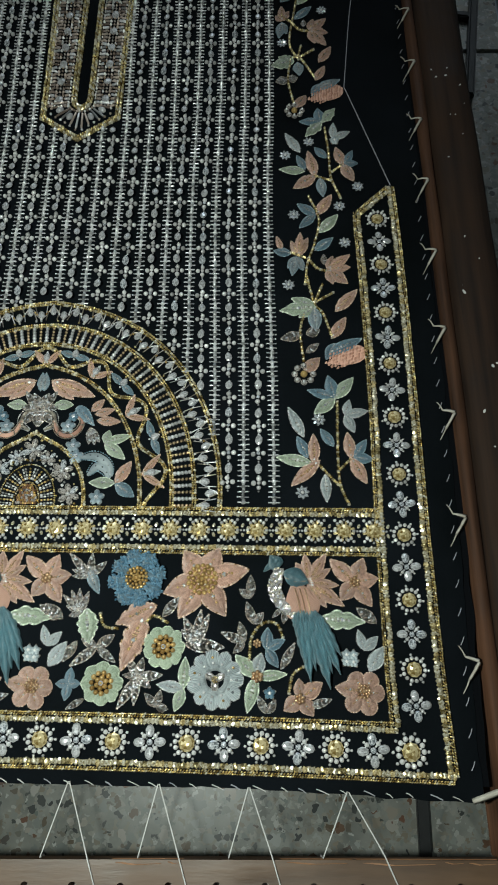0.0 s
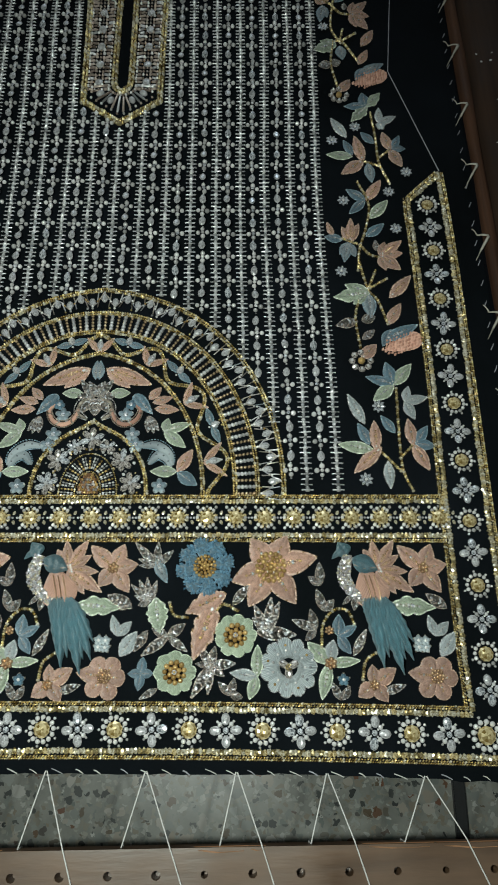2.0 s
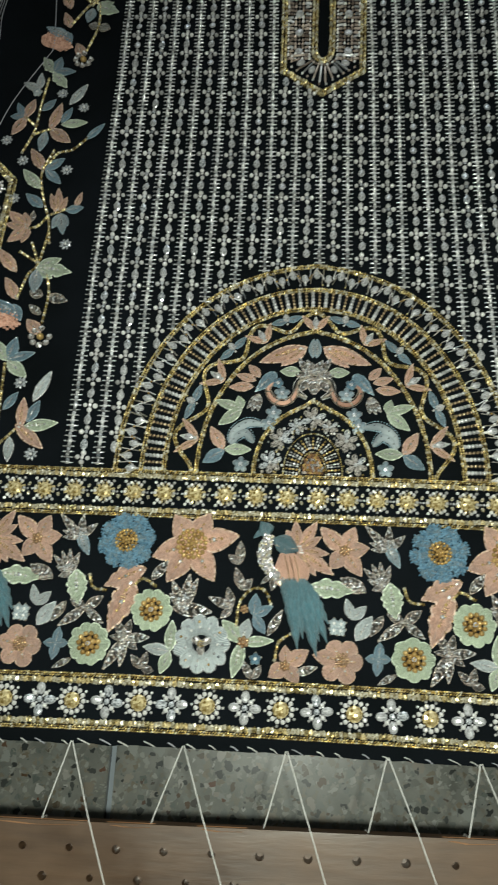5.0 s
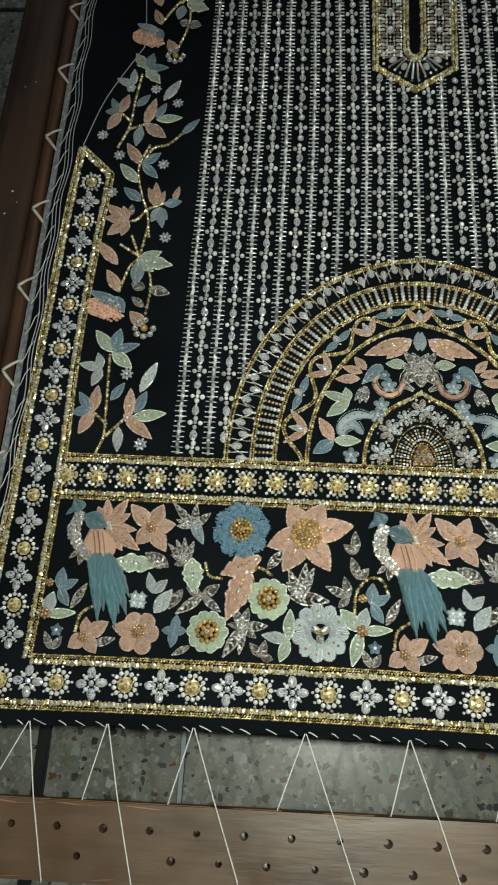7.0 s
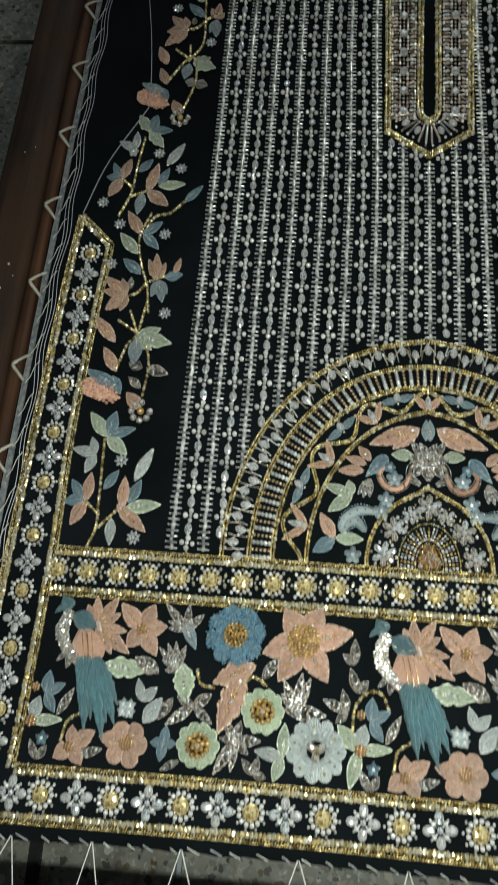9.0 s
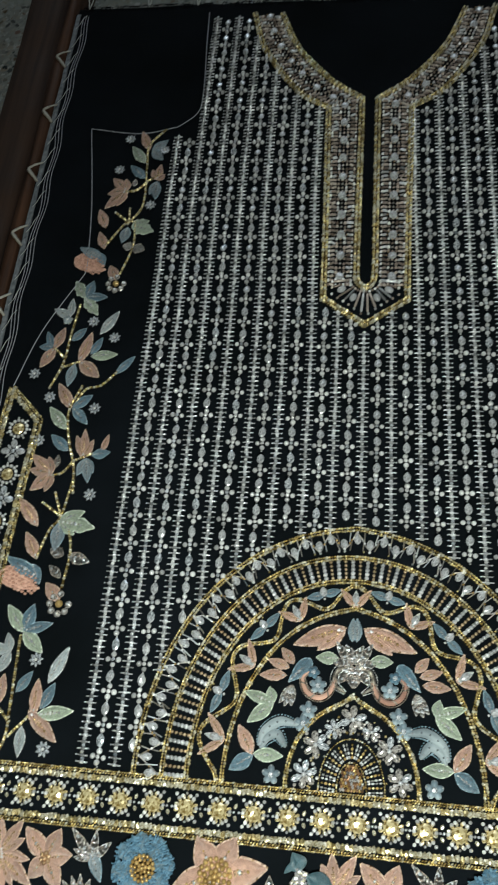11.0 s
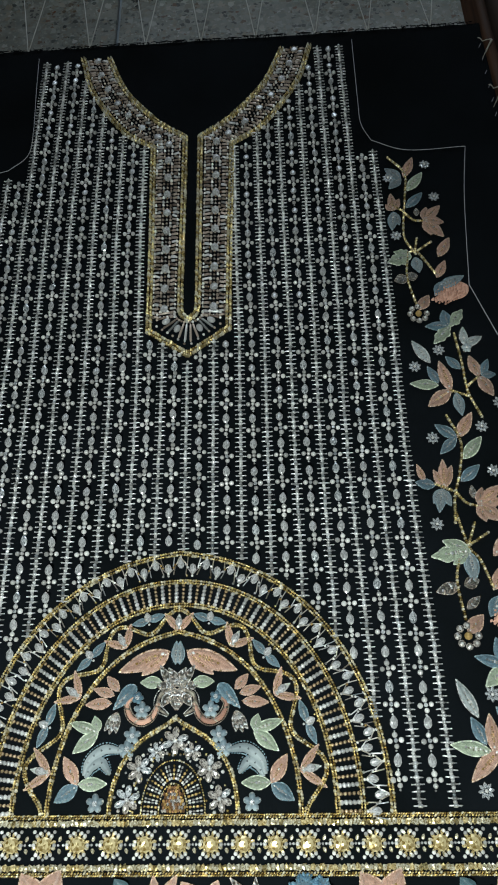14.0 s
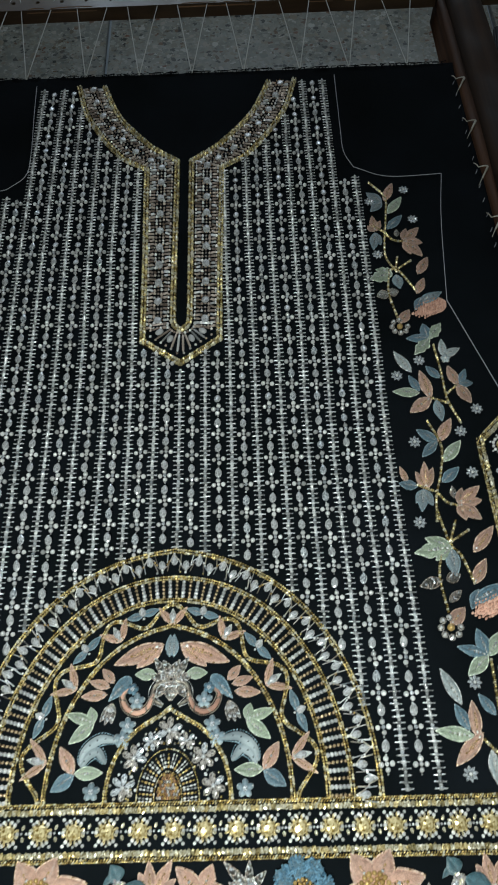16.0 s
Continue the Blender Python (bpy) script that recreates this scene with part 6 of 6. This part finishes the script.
# ---- neckline ----
NECK_IN = [(0.0072, 0.752), (0.0375, 0.777), (0.0692, 0.8195), (0.0885, 0.868)]
NECK_OUT = [(0.0385, 0.742), (0.0676, 0.764), (0.1020, 0.8195), (0.1165, 0.870)]
NX = 0.0033
for side in (1, -1):
    fix = lambda p: (NX + side * p[0], p[1])
    inner = [fix(p) for p in ((0.0072, 0.752), (0.0073, 0.70), (0.0075, 0.63), (0.0076, 0.565), (0.0062, 0.5505), (0.0, 0.5435))]
    outer = [fix(p) for p in ((0.0378, 0.742), (0.0370, 0.70), (0.0352, 0.63), (0.0338, 0.5335))]
    tip = [fix(p) for p in ((0.0338, 0.5335), (0.0169, 0.5215), (0.0, 0.5095))]
    top_in, top_out = [fix(p) for p in NECK_IN], [fix(p) for p in NECK_OUT]
    for line in (inner, outer, tip, top_in, top_out):
        string("neck_braid", line, 0.0020, 0.0023, line not in (tip,), (GOLD, GOLD, TINSEL, TINSEL), rows=(-0.0016, 0.0014))
    rungs = Kit()
    steps = [((NX + side * 0.0108, y), (NX + side * (0.0312 + 0.018 * (y - 0.53)), y)) for y in np.arange(0.547, 0.750, 0.0042)]
    p_line, q_line = along(top_in, 0.0046), along(top_out, 0.0046)
    steps += [(p_line[round(s * (len(p_line) - 1))], q_line[round(s * (len(q_line) - 1))]) for s in np.linspace(0.0, 0.97, 34)]
    for i, (p, q) in enumerate(steps):
        x, y, t = (p[0] + q[0]) / 2, (p[1] + q[1]) / 2, math.atan2(q[1] - p[1], q[0] - p[0])
        w = math.hypot(q[0] - p[0], q[1] - p[1]) * (1.0 if i < 49 else 0.8)
        stone = i % 5 == 2
        for k in (-1, 1):
            rungs.add(BAR, random.choice((ROSE, ROSE, ROSE, SEED)), x + k * w * 0.32 * math.cos(t), y + k * w * 0.32 * math.sin(t), 0.0007, t + random.uniform(-0.4, 0.4), w * (0.17 if stone else random.uniform(0.16, 0.26)), random.uniform(0.0009, 0.0015), 0.0012, random.uniform(-0.2, 0.2))
            rungs.add(DOT, random.choice((ROSE, PEARL)), x + k * w * 0.44 * math.cos(t), y + k * w * 0.44 * math.sin(t) + random.uniform(-0.0006, 0.0006), 0.0007, t, random.uniform(0.0011, 0.0017))
            if not stone:
                rungs.add(DOT, random.choice((ROSE, PEARL, ROSE)), x + k * w * 0.15 * math.cos(t), y + k * w * 0.15 * math.sin(t) + random.uniform(-0.0008, 0.0008), 0.0008, t, random.uniform(0.0013, 0.0018))
        if not stone:
            rungs.add(DOT, random.choice((ROSE, SMOKE)), x, y, 0.0006, t, 0.0013, 0.0011, 0.0012)
        if stone:
            rungs.add(GEM, OVAL, x, y, 0.0005, t + math.pi / 2 + random.uniform(-0.3, 0.3), 0.0044, 0.0036, 0.0026, random.uniform(-0.2, 0.2))
            for a in range(8):
                rungs.add(DOT, random.choice((ROSE, COPPER)), x + 0.0047 * math.cos(a * 0.785), y + 0.0047 * math.sin(a * 0.785), 0.0006, a * 0.785, 0.0008)
    for i in range(8):
        a = radians(-90 + side * (5 + i * 11.0))
        r0 = 0.0130
        far = min(0.044 / (abs(math.sin(a)) + 0.71 * abs(math.cos(a))) - 0.0075, 0.0270 / max(0.05, abs(math.cos(a))))
        if far < r0 + 0.004:
            continue
        x, y = NX + (r0 + far) / 2 * math.cos(a), 0.5535 + (r0 + far) / 2 * math.sin(a)
        if i % 3 == 2:
            rungs.add(BALL, OVAL, x, y, 0.0006, a, 0.0040, 0.0028, 0.0024)
        else:
            rungs.add(BAR, random.choice((ROSE, ROSE, SEED)), x, y, 0.0006, a + random.uniform(-0.1, 0.1), (far - r0) * 0.85, 0.0011, 0.0011)
        for d in (r0, far):
            rungs.add(BALL, random.choice((ROSE, PEARL)), NX + d * math.cos(a), 0.5535 + d * math.sin(a), 0.0006, 0, 0.0012)
    part("neck_ladder", rungs, panel, "ladder of crystals, pearls and smoked bugle beads", kind="stuff")

# ---- bead columns of the body ----
stone_meshes = [Kit().add(DROP, CRYSTAL if k == 0 else OVAL, 0, 0, 0.0006, math.pi / 2, 0.0043, 0.0028, 0.0026, 0.12 * (k - 2), 0.1 * (k % 3 - 1)).mesh("teardrop_stone") for k in range(5)]


def column_x(k, y):
    """Column k at height y: evenly spread, but drawn aside where the cloth was pulled in the middle."""
    pulled = float(np.interp(k, [-8, -6, -4, -2, -1, 0, 2, 4, 6, 8], [0.0, 0.0, 0.10, 0.13, 0.07, 0.03, 0.0, -0.08, -0.23, -0.22]))
    k += pulled * math.exp(-((y - 0.43) / 0.15) ** 2) - 0.08 * min(1.0, max(0.0, (y - 0.52) / 0.12))
    return 0.0042 - 0.0042 * (y - 0.175) + k * (0.0220 - 0.0009 * (y - 0.175))


def cross_rows(k):
    """Heights of the pearl crosses in column k."""
    middle, pitch, above = (0.416, 0.0226, 0.0228) if k > 1 else (0.399, 0.0208, 0.0214) if k > 0 else (0.4035, 0.0204, 0.0212)
    middle += 0.0008 * math.sin(2.1 * k)
    low = [middle - pitch * n for n in range(12, 0, -1)]
    return [(y, pitch) for y in low] + [(middle + above * n, above) for n in range(24)]


def in_arch(x, y, grow=-0.0005):
    return ((abs(x - CX) / (0.139 + grow)) ** 2.06 + ((y - 0.1735) / (0.1675 + grow)) ** 2.06) < 1 if y > 0.1735 else True


def in_neck(x, y):
    d = abs(x - NX)
    if y > 0.742:
        return d < np.interp(y, [0.742, 0.764, 0.8195, 0.870], [0.041, 0.071, 0.105, 0.1195])
    if y > 0.5335:
        return d < 0.039
    return y > 0.5095 - 0.003 and d < (y - 0.5065) / 0.027 * 0.0345


def free(k, y):
    x = column_x(k, y)
    high = 0.868 if abs(k) < 7.2 else 0.724 if k > 0 else 0.712
    return 0.1755 < y < high and not in_arch(x, y) and not in_neck(x, y)


for j in range(-16, 17):
    k = j / 2
    kit, stones = Kit(), []
    if j % 2 == 0:
        y = 0.176
        while y < 0.87:
            if free(k, y) and free(k, y + 0.003):
                x = column_x(k, y) + random.uniform(-0.0003, 0.0003)
                t = random.uniform(-0.07, 0.07)
                kit.add(BAR, SEED, x, y, 0.0010, t, 0.0080 * random.uniform(0.85, 1.1), 0.00052, 0.0007, random.uniform(-0.16, 0.16))
                for side in (-1, 1):
                    kit.add(DOT, random.choice((SEED, CRYSTAL)), x + side * 0.0036, y + side * 0.0036 * math.sin(t), 0.0010, t, 0.0009, 0.0006, 0.0008, random.uniform(-0.5, 0.5))
                kit.add(DOT, SEED, x, y, 0.0011, t, random.uniform(0.0020, 0.0026), 0.0015, 0.0015, random.uniform(-0.3, 0.3))
                kit.add(DOT, random.choice((SEED, CRYSTAL, PEARL)), x + random.uniform(-0.0003, 0.0003), y + 0.0020, 0.0008, t, random.uniform(0.0013, 0.0017), 0.0014, 0.0014, random.uniform(-0.4, 0.4))
            y += 0.0040
    else:
        for y, pitch in cross_rows(k):
            y += random.uniform(-0.0007, 0.0007)
            x = column_x(k, y) + random.uniform(-0.0004, 0.0004)
            if free(k, y - 0.004) and free(k, y + 0.004):
                t = random.uniform(-0.14, 0.14)
                for q in range(4):
                    a = t + q * math.pi / 2
                    kit.add(BALL, PEARL, x + 0.0037 * math.cos(a), y + 0.0034 * math.sin(a), 0.0010, a, 0.0019 * random.uniform(0.9, 1.08))
                kit.add(GEM if random.random() < 0.3 else BALL, random.choice((PEARL, CRYSTAL)), x, y, 0.0018, 0, 0.0015, None, None, random.uniform(-0.4, 0.4), random.uniform(-0.4, 0.4))
                kit.add(DOT, SEED, column_x(k, y - 0.006), y - 0.0060, 0.0007, 0, 0.0009).add(DOT, SEED, column_x(k, y + 0.0058), y + 0.0057, 0.0007, 0, 0.0008)
            up = y + pitch * 0.49
            if free(k, up - 0.004) and free(k, up + 0.005):
                stones.append((column_x(k, up) + random.uniform(-0.0004, 0.0004), up, random.uniform(-0.15, 0.15)))
    own = abs(k) < 5.0
    if not own:
        for x, y, t in stones:
            kit.add(DROP, random.choice((OVAL, OVAL, OVAL, CRYSTAL)), x, y, 0.0006, math.pi / 2 + t, 0.0043, 0.0028, 0.0026, random.uniform(-0.25, 0.25), random.uniform(-0.15, 0.15))
    if not kit.f:
        continue
    ob = part("bead_column", kit, panel, "column of pearl crosses and clear teardrop stones" if j % 2 else "column of short silver bugle beads", kind="stuff")
    if own:
        for x, y, t in stones:
            part("teardrop_stone", random.choice(stone_meshes), ob, at=(x, y, 0), turn=t)

# ---- chalk lines ----
CHALK_RIGHT = (((0.1633, 0.874), (0.1632, 0.79), (0.1640, 0.757), (0.1720, 0.735)), ((0.1720, 0.735), (0.204, 0.7205), (0.2573, 0.7212)), ((0.2573, 0.7212), (0.2488, 0.661), (0.2405, 0.5665)), ((0.2405, 0.5665), (0.2762, 0.456)))
CHALK_LEFT = (((-0.1600, 0.874), (-0.1580, 0.83), (-0.1545, 0.767), (-0.1570, 0.739), (-0.1740, 0.7215)), ((-0.1740, 0.7215), (-0.2090, 0.7140), (-0.2580, 0.7210)), ((-0.2580, 0.7210), (-0.2430, 0.633), (-0.2360, 0.570), (-0.2360, 0.556)), ((-0.2360, 0.556), (-0.2630, 0.4985), (-0.2770, 0.447)))
for lines in (CHALK_RIGHT, CHALK_LEFT):
    kit = Kit()
    for line in lines:
        rope(kit, [(x, y, 0.0004) for x, y, t in along(line, 0.006)], 0.00042, CHALK)
    part("chalk_outline", kit, panel, "thin pale chalk pattern line")

# ---- stitches along the edges ----
kit = Kit()
for i in range(44):
    x = -0.284 + 0.0134 * i + random.uniform(-0.002, 0.002)
    y, long = bowed(x, -0.0052) + random.uniform(-0.0006, 0.0004), random.uniform(0.55, 1.15)
    rope(kit, [(x - 0.0035 * long, y + 0.0012 * long, 0.0003), (x, y, 0.0010), (x + 0.0038 * long, y - 0.0018, 0.0)], random.uniform(0.00026, 0.00042), COTTON if i % 3 else CHALK)
part("edge_stitches", kit, panel, "white slanting tacking stitches", kind="stuff")
for side in (1, -1):
    kit = Kit()
    for i in range(46):
        y = 0.005 + 0.0188 * i
        x = 0.3025 - 0.0155 * max(0.0, (y - 0.2) / 0.69) if side > 0 else -0.2965
        rope(kit, [(x, y, 0.0004), (x + side * 0.0015, y + 0.003, 0.001), (x + side * 0.0025, y + 0.0055, 0.0)], 0.0003, CHALK)
    part("edge_stitches", kit, panel, "pale tacking stitches", kind="stuff")

# frayed upper edge
kit = Kit()
for i in range(260):
    x = random.uniform(-0.292, 0.286)
    rope(kit, [(x, 0.884, 0.0), (x + random.uniform(-0.003, 0.003), 0.8865 + random.uniform(0, 0.002), 0.0006), (x + random.uniform(-0.006, 0.006), 0.888 + random.uniform(0, 0.0035), -0.0005)], 0.0004, TAPE)
part("frayed_edge", kit, panel, "frayed black threads along the upper edge", kind="stuff")

# selvedge tapes that run along both sides of the cloth
for side in (1, -1):
    kit, v, f, n = Kit(), [], [], 120
    for i in range(n + 1):
        y = -0.004 + 0.888 * i / n
        inner = 0.300 - 0.0155 * max(0.0, (y - 0.2) / 0.69) if side > 0 else 0.292
        outer = inner + 0.0135 + 0.0018 * noise.noise((y * 45, side, 2))
        for x, z in ((inner, -0.0032), (outer, -0.0034), (outer, -0.0044), (inner, -0.0042)):
            v.append((side * x, y, z))
    for i in range(n):
        for j in range(4):
            a, b = 4 * i, 4 * i + 4
            f.append((a + j, a + (j + 1) % 4, b + (j + 1) % 4, b + j))
    kit.add(shape(v, f, False), TAPE)
    part("selvedge_tape", kit, panel, "dark frayed selvedge tape")
    if side > 0:
        continue
    cords = Kit()
    for k, x in enumerate((-0.2866, -0.2893, -0.2918)):
        rope(cords, [(x + 0.0013 * math.sin(y * 92 + k * 0.3) + 0.0007 * math.sin(y * 31), y, 0.0004) for y in np.linspace(0.0, 0.875, 220)], 0.00035, CHALK)
    part("edge_cord", cords, panel, "wavy pale cords couched along the edge")
    strip, v, f, n = Kit(), [], [], 140
    for i in range(n + 1):
        y = 0.010 + 0.868 * i / n
        for x, z in ((-0.3004, 0.0006), (-0.2959, 0.0012), (-0.2959, -0.0002), (-0.3004, -0.0008)):
            v.append((x + 0.0007 * noise.noise((y * 30, x * 200, 4)), y, z + 0.0008 * noise.noise((y * 18, 1, 7))))
    for i in range(n):
        for j in range(4):
            a, b = 4 * i, 4 * i + 4
            f.append((a + j, a + (j + 1) % 4, b + (j + 1) % 4, b + j))
    strip.add(shape(v, f, False), TAPEGREY)
    part("edge_tape", strip, panel, "pale grey woven tape along the edge")
    slants = Kit()
    for i in range(34):
        y = 0.02 + 0.0255 * i + random.uniform(-0.003, 0.003)
        rope(slants, [(-0.2975, y - 0.007, 0.0016), (-0.2945, y - 0.001, 0.0012), (-0.2925, y + 0.008, 0.0008), (-0.2895, y + 0.013, 0.0004)], 0.00032, COTTON)
    part("slanting_stitch", slants, panel, "slanting white whip stitches over the tape", kind="stuff")


# the weight of the beads pulls the stretched cloth down in its middle
def sag(x, y):
    dz = float(np.interp(y, [-0.01, 0.05, 0.10, 0.17, 0.26, 0.36, 0.52, 0.66, 0.76, 0.89], [0.0005, 0.0040, 0.0042, 0.0015, -0.0032, -0.0048, -0.0048, -0.0022, 0.0003, 0.0005]))
    return dz * max(0.0, 1 - (abs(x) / 0.31) ** 4)


def sunk(x, y, z):
    dz = sag(x, y)
    k = 1 - dz / 0.495
    cx, cy = 0.01 + 0.4 * x, float(np.interp(y, [0.1, 0.3, 0.6], [0.04, 0.09, 0.16]))
    return cx + (x - cx) * k, cy + (y - cy) * k, z + dz


done = set()
for ob in [panel] + [c for c in panel.children]:
    if ob is not panel and ob.location.length > 0.0035:
        ob.location = sunk(*ob.location)
    elif ob.data.name not in done:
        done.add(ob.data.name)
        for vert in ob.data.vertices:
            vert.co = sunk(*vert.co)


# ---- lacing ----
def strand(pts, r):
    kit, n, seg = Kit(), len(pts), 6
    v, f = [], []
    for i, p in enumerate(pts):
        a, b = Vector(pts[max(0, i - 1)]), Vector(pts[min(n - 1, i + 1)])
        d = (b - a).normalized()
        s = d.cross(Vector((0, 0, 1))).normalized()
        u = s.cross(d)
        for k in range(seg):
            t = 2 * math.pi * k / seg + i * 0.35
            v.append(tuple(Vector(p) + (s * math.cos(t) + u * math.sin(t)) * r))
    for i in range(n - 1):
        for k in range(seg):
            f.append((i * seg + k, i * seg + (k + 1) % seg, (i + 1) * seg + (k + 1) % seg, (i + 1) * seg + k))
    kit.add(shape(v, f, True), COTTON)
    return kit


def rail_y(x):
    return -0.0487 + 0.0183 * x


def sagged(a, b, n=8):
    return [tuple(a[i] + (b[i] - a[i]) * s for i in range(3)) for s in np.linspace(0, 1, n)]


for ax, left, right in ((-0.2505, -0.0195, 0.0235), (-0.1996, -0.0095, 0.0265), (-0.1445, -0.0115, 0.0355), (-0.0739, -0.0153, 0.034), (-0.0095, -0.0118, 0.0305), (0.0524, -0.0119, 0.0335), (0.1086, -0.0093, 0.0305), (0.1646, -0.0109, 0.0295), (0.2254, -0.0156, 0.041)):
    ay = bowed(ax, -0.0052)
    lx, rx = ax + left, ax + right
    first = sagged((ax, ay, CLOTH + 0.0006), (lx, rail_y(lx) + 0.0012, RAIL_TOP - 0.002)) + [(lx - 0.0005, rail_y(lx) + 0.0014, RAIL_TOP - 0.012), (lx, rail_y(lx) - 0.004, RAIL_TOP - 0.0178), (rx, rail_y(rx) - 0.036, RAIL_TOP - 0.0178), (rx, rail_y(rx) - 0.0445, RAIL_TOP - 0.012), (rx, rail_y(rx) - 0.0438, RAIL_TOP + 0.0008)]
    second = sagged((rx, rail_y(rx) - 0.042, RAIL_TOP + 0.0012), (ax + right * 0.5, rail_y(ax) + 0.003, RAIL_TOP + 0.0012)) + sagged((ax + right * 0.46, rail_y(ax) + 0.006, RAIL_TOP + 0.0002), (ax + 0.0008, ay, CLOTH + 0.0008))
    thing("lacing_thread", strand(first + second, 0.00040), "taut white cotton lacing thread tied over a wooden rail", "thread", group="hem lacing threads")
for i in range(12):
    ax = -0.2865 + 0.0585 * i + random.uniform(-0.004, 0.004)
    if ax > 0.285:
        continue
    pts = sagged((ax - 0.024, 1.0415, RAIL_TOP + 0.0005), (ax, 0.8865, CLOTH + 0.0004)) + sagged((ax + 0.0008, 0.8865, CLOTH + 0.0004), (ax + 0.023, 1.0415, RAIL_TOP + 0.0005))
    thing("lacing_thread", strand(pts, 0.0006), "taut pale lacing thread between cloth edge and back rail", "thread", group="top lacing threads")


def ribbon(kit, a, b, w0, w1, z0, z1):
    d = math.hypot(b[0] - a[0], b[1] - a[1])
    nx, ny = -(b[1] - a[1]) / d, (b[0] - a[0]) / d
    v, n = [], 6
    for i in range(n + 1):
        s = i / n
        w = (w0 + (w1 - w0) * s) * random.uniform(0.85, 1.1)
        x, y, z = a[0] + (b[0] - a[0]) * s, a[1] + (b[1] - a[1]) * s, z0 + (z1 - z0) * s + 0.001 * math.sin(math.pi * s)
        v += [(x + nx * w, y + ny * w, z), (x, y, z + 0.0007), (x - nx * w, y - ny * w, z), (x, y, z - 0.0006)]
    f = [(4 * i + j, 4 * i + 4 + j, 4 * i + 4 + (j + 1) % 4, 4 * i + (j + 1) % 4) for i in range(n) for j in range(4)]
    f += [(0, 1, 2, 3), (4 * n + 3, 4 * n + 2, 4 * n + 1, 4 * n)]
    kit.add(shape(v, f, True), ECRU)


RIGHT_TIES = (0.070, 0.166, 0.245, 0.316, 0.387, 0.458, 0.524, 0.592, 0.658, 0.724, 0.789, 0.855)
LEFT_TIES = [0.0165 + 0.0725 * n for n in range(12)]
for side, ties in ((1, RIGHT_TIES), (-1, LEFT_TIES)):
    for y in ties:
        edge = (0.3045 - 0.0130 * max(0.0, (y - 0.2) / 0.69)) if side > 0 else 0.2975
        tip = edge + (0.0078 if side > 0 else 0.0112)
        kit = Kit()
        ribbon(kit, (side * edge, y + (0.003 if side > 0 else 0.0105)), (side * tip, y), 0.0008 if side > 0 else 0.0012, 0.0013 if side > 0 else 0.0017, CLOTH + 0.0014, RAIL_TOP - 0.0008)
        ribbon(kit, (side * tip, y - 0.0006), (side * (edge + 0.0014), y - 0.0115), 0.0013 if side > 0 else 0.0017, 0.0009 if side > 0 else 0.0012, RAIL_TOP - 0.0008, CLOTH + 0.0012)
        if side > 0:
            ribbon(kit, (edge - 0.0035, y + 0.0100), (edge, y + 0.0030), 0.0003, 0.0006, CLOTH + 0.0002, CLOTH + 0.0014)
            ribbon(kit, (edge - 0.0030, y - 0.0200), (edge + 0.0014, y - 0.0115), 0.0003, 0.0006, CLOTH + 0.0002, CLOTH + 0.0012)
        thing("lacing_tape", kit, "ecru cotton lacing tape looped over the side rail", "tape", group="side lacing tapes")
kit = Kit()
ribbon(kit, (0.3015, -0.012), (0.319, -0.005), 0.0016, 0.0022, CLOTH + 0.001, RAIL_TOP)
ribbon(kit, (0.319, -0.006), (0.330, -0.060), 0.0022, 0.0020, RAIL_TOP + 0.001, RAIL_TOP + 0.0012)
thing("corner_tie", kit, "thick white cotton tie knotted at the frame's corner", "tape")
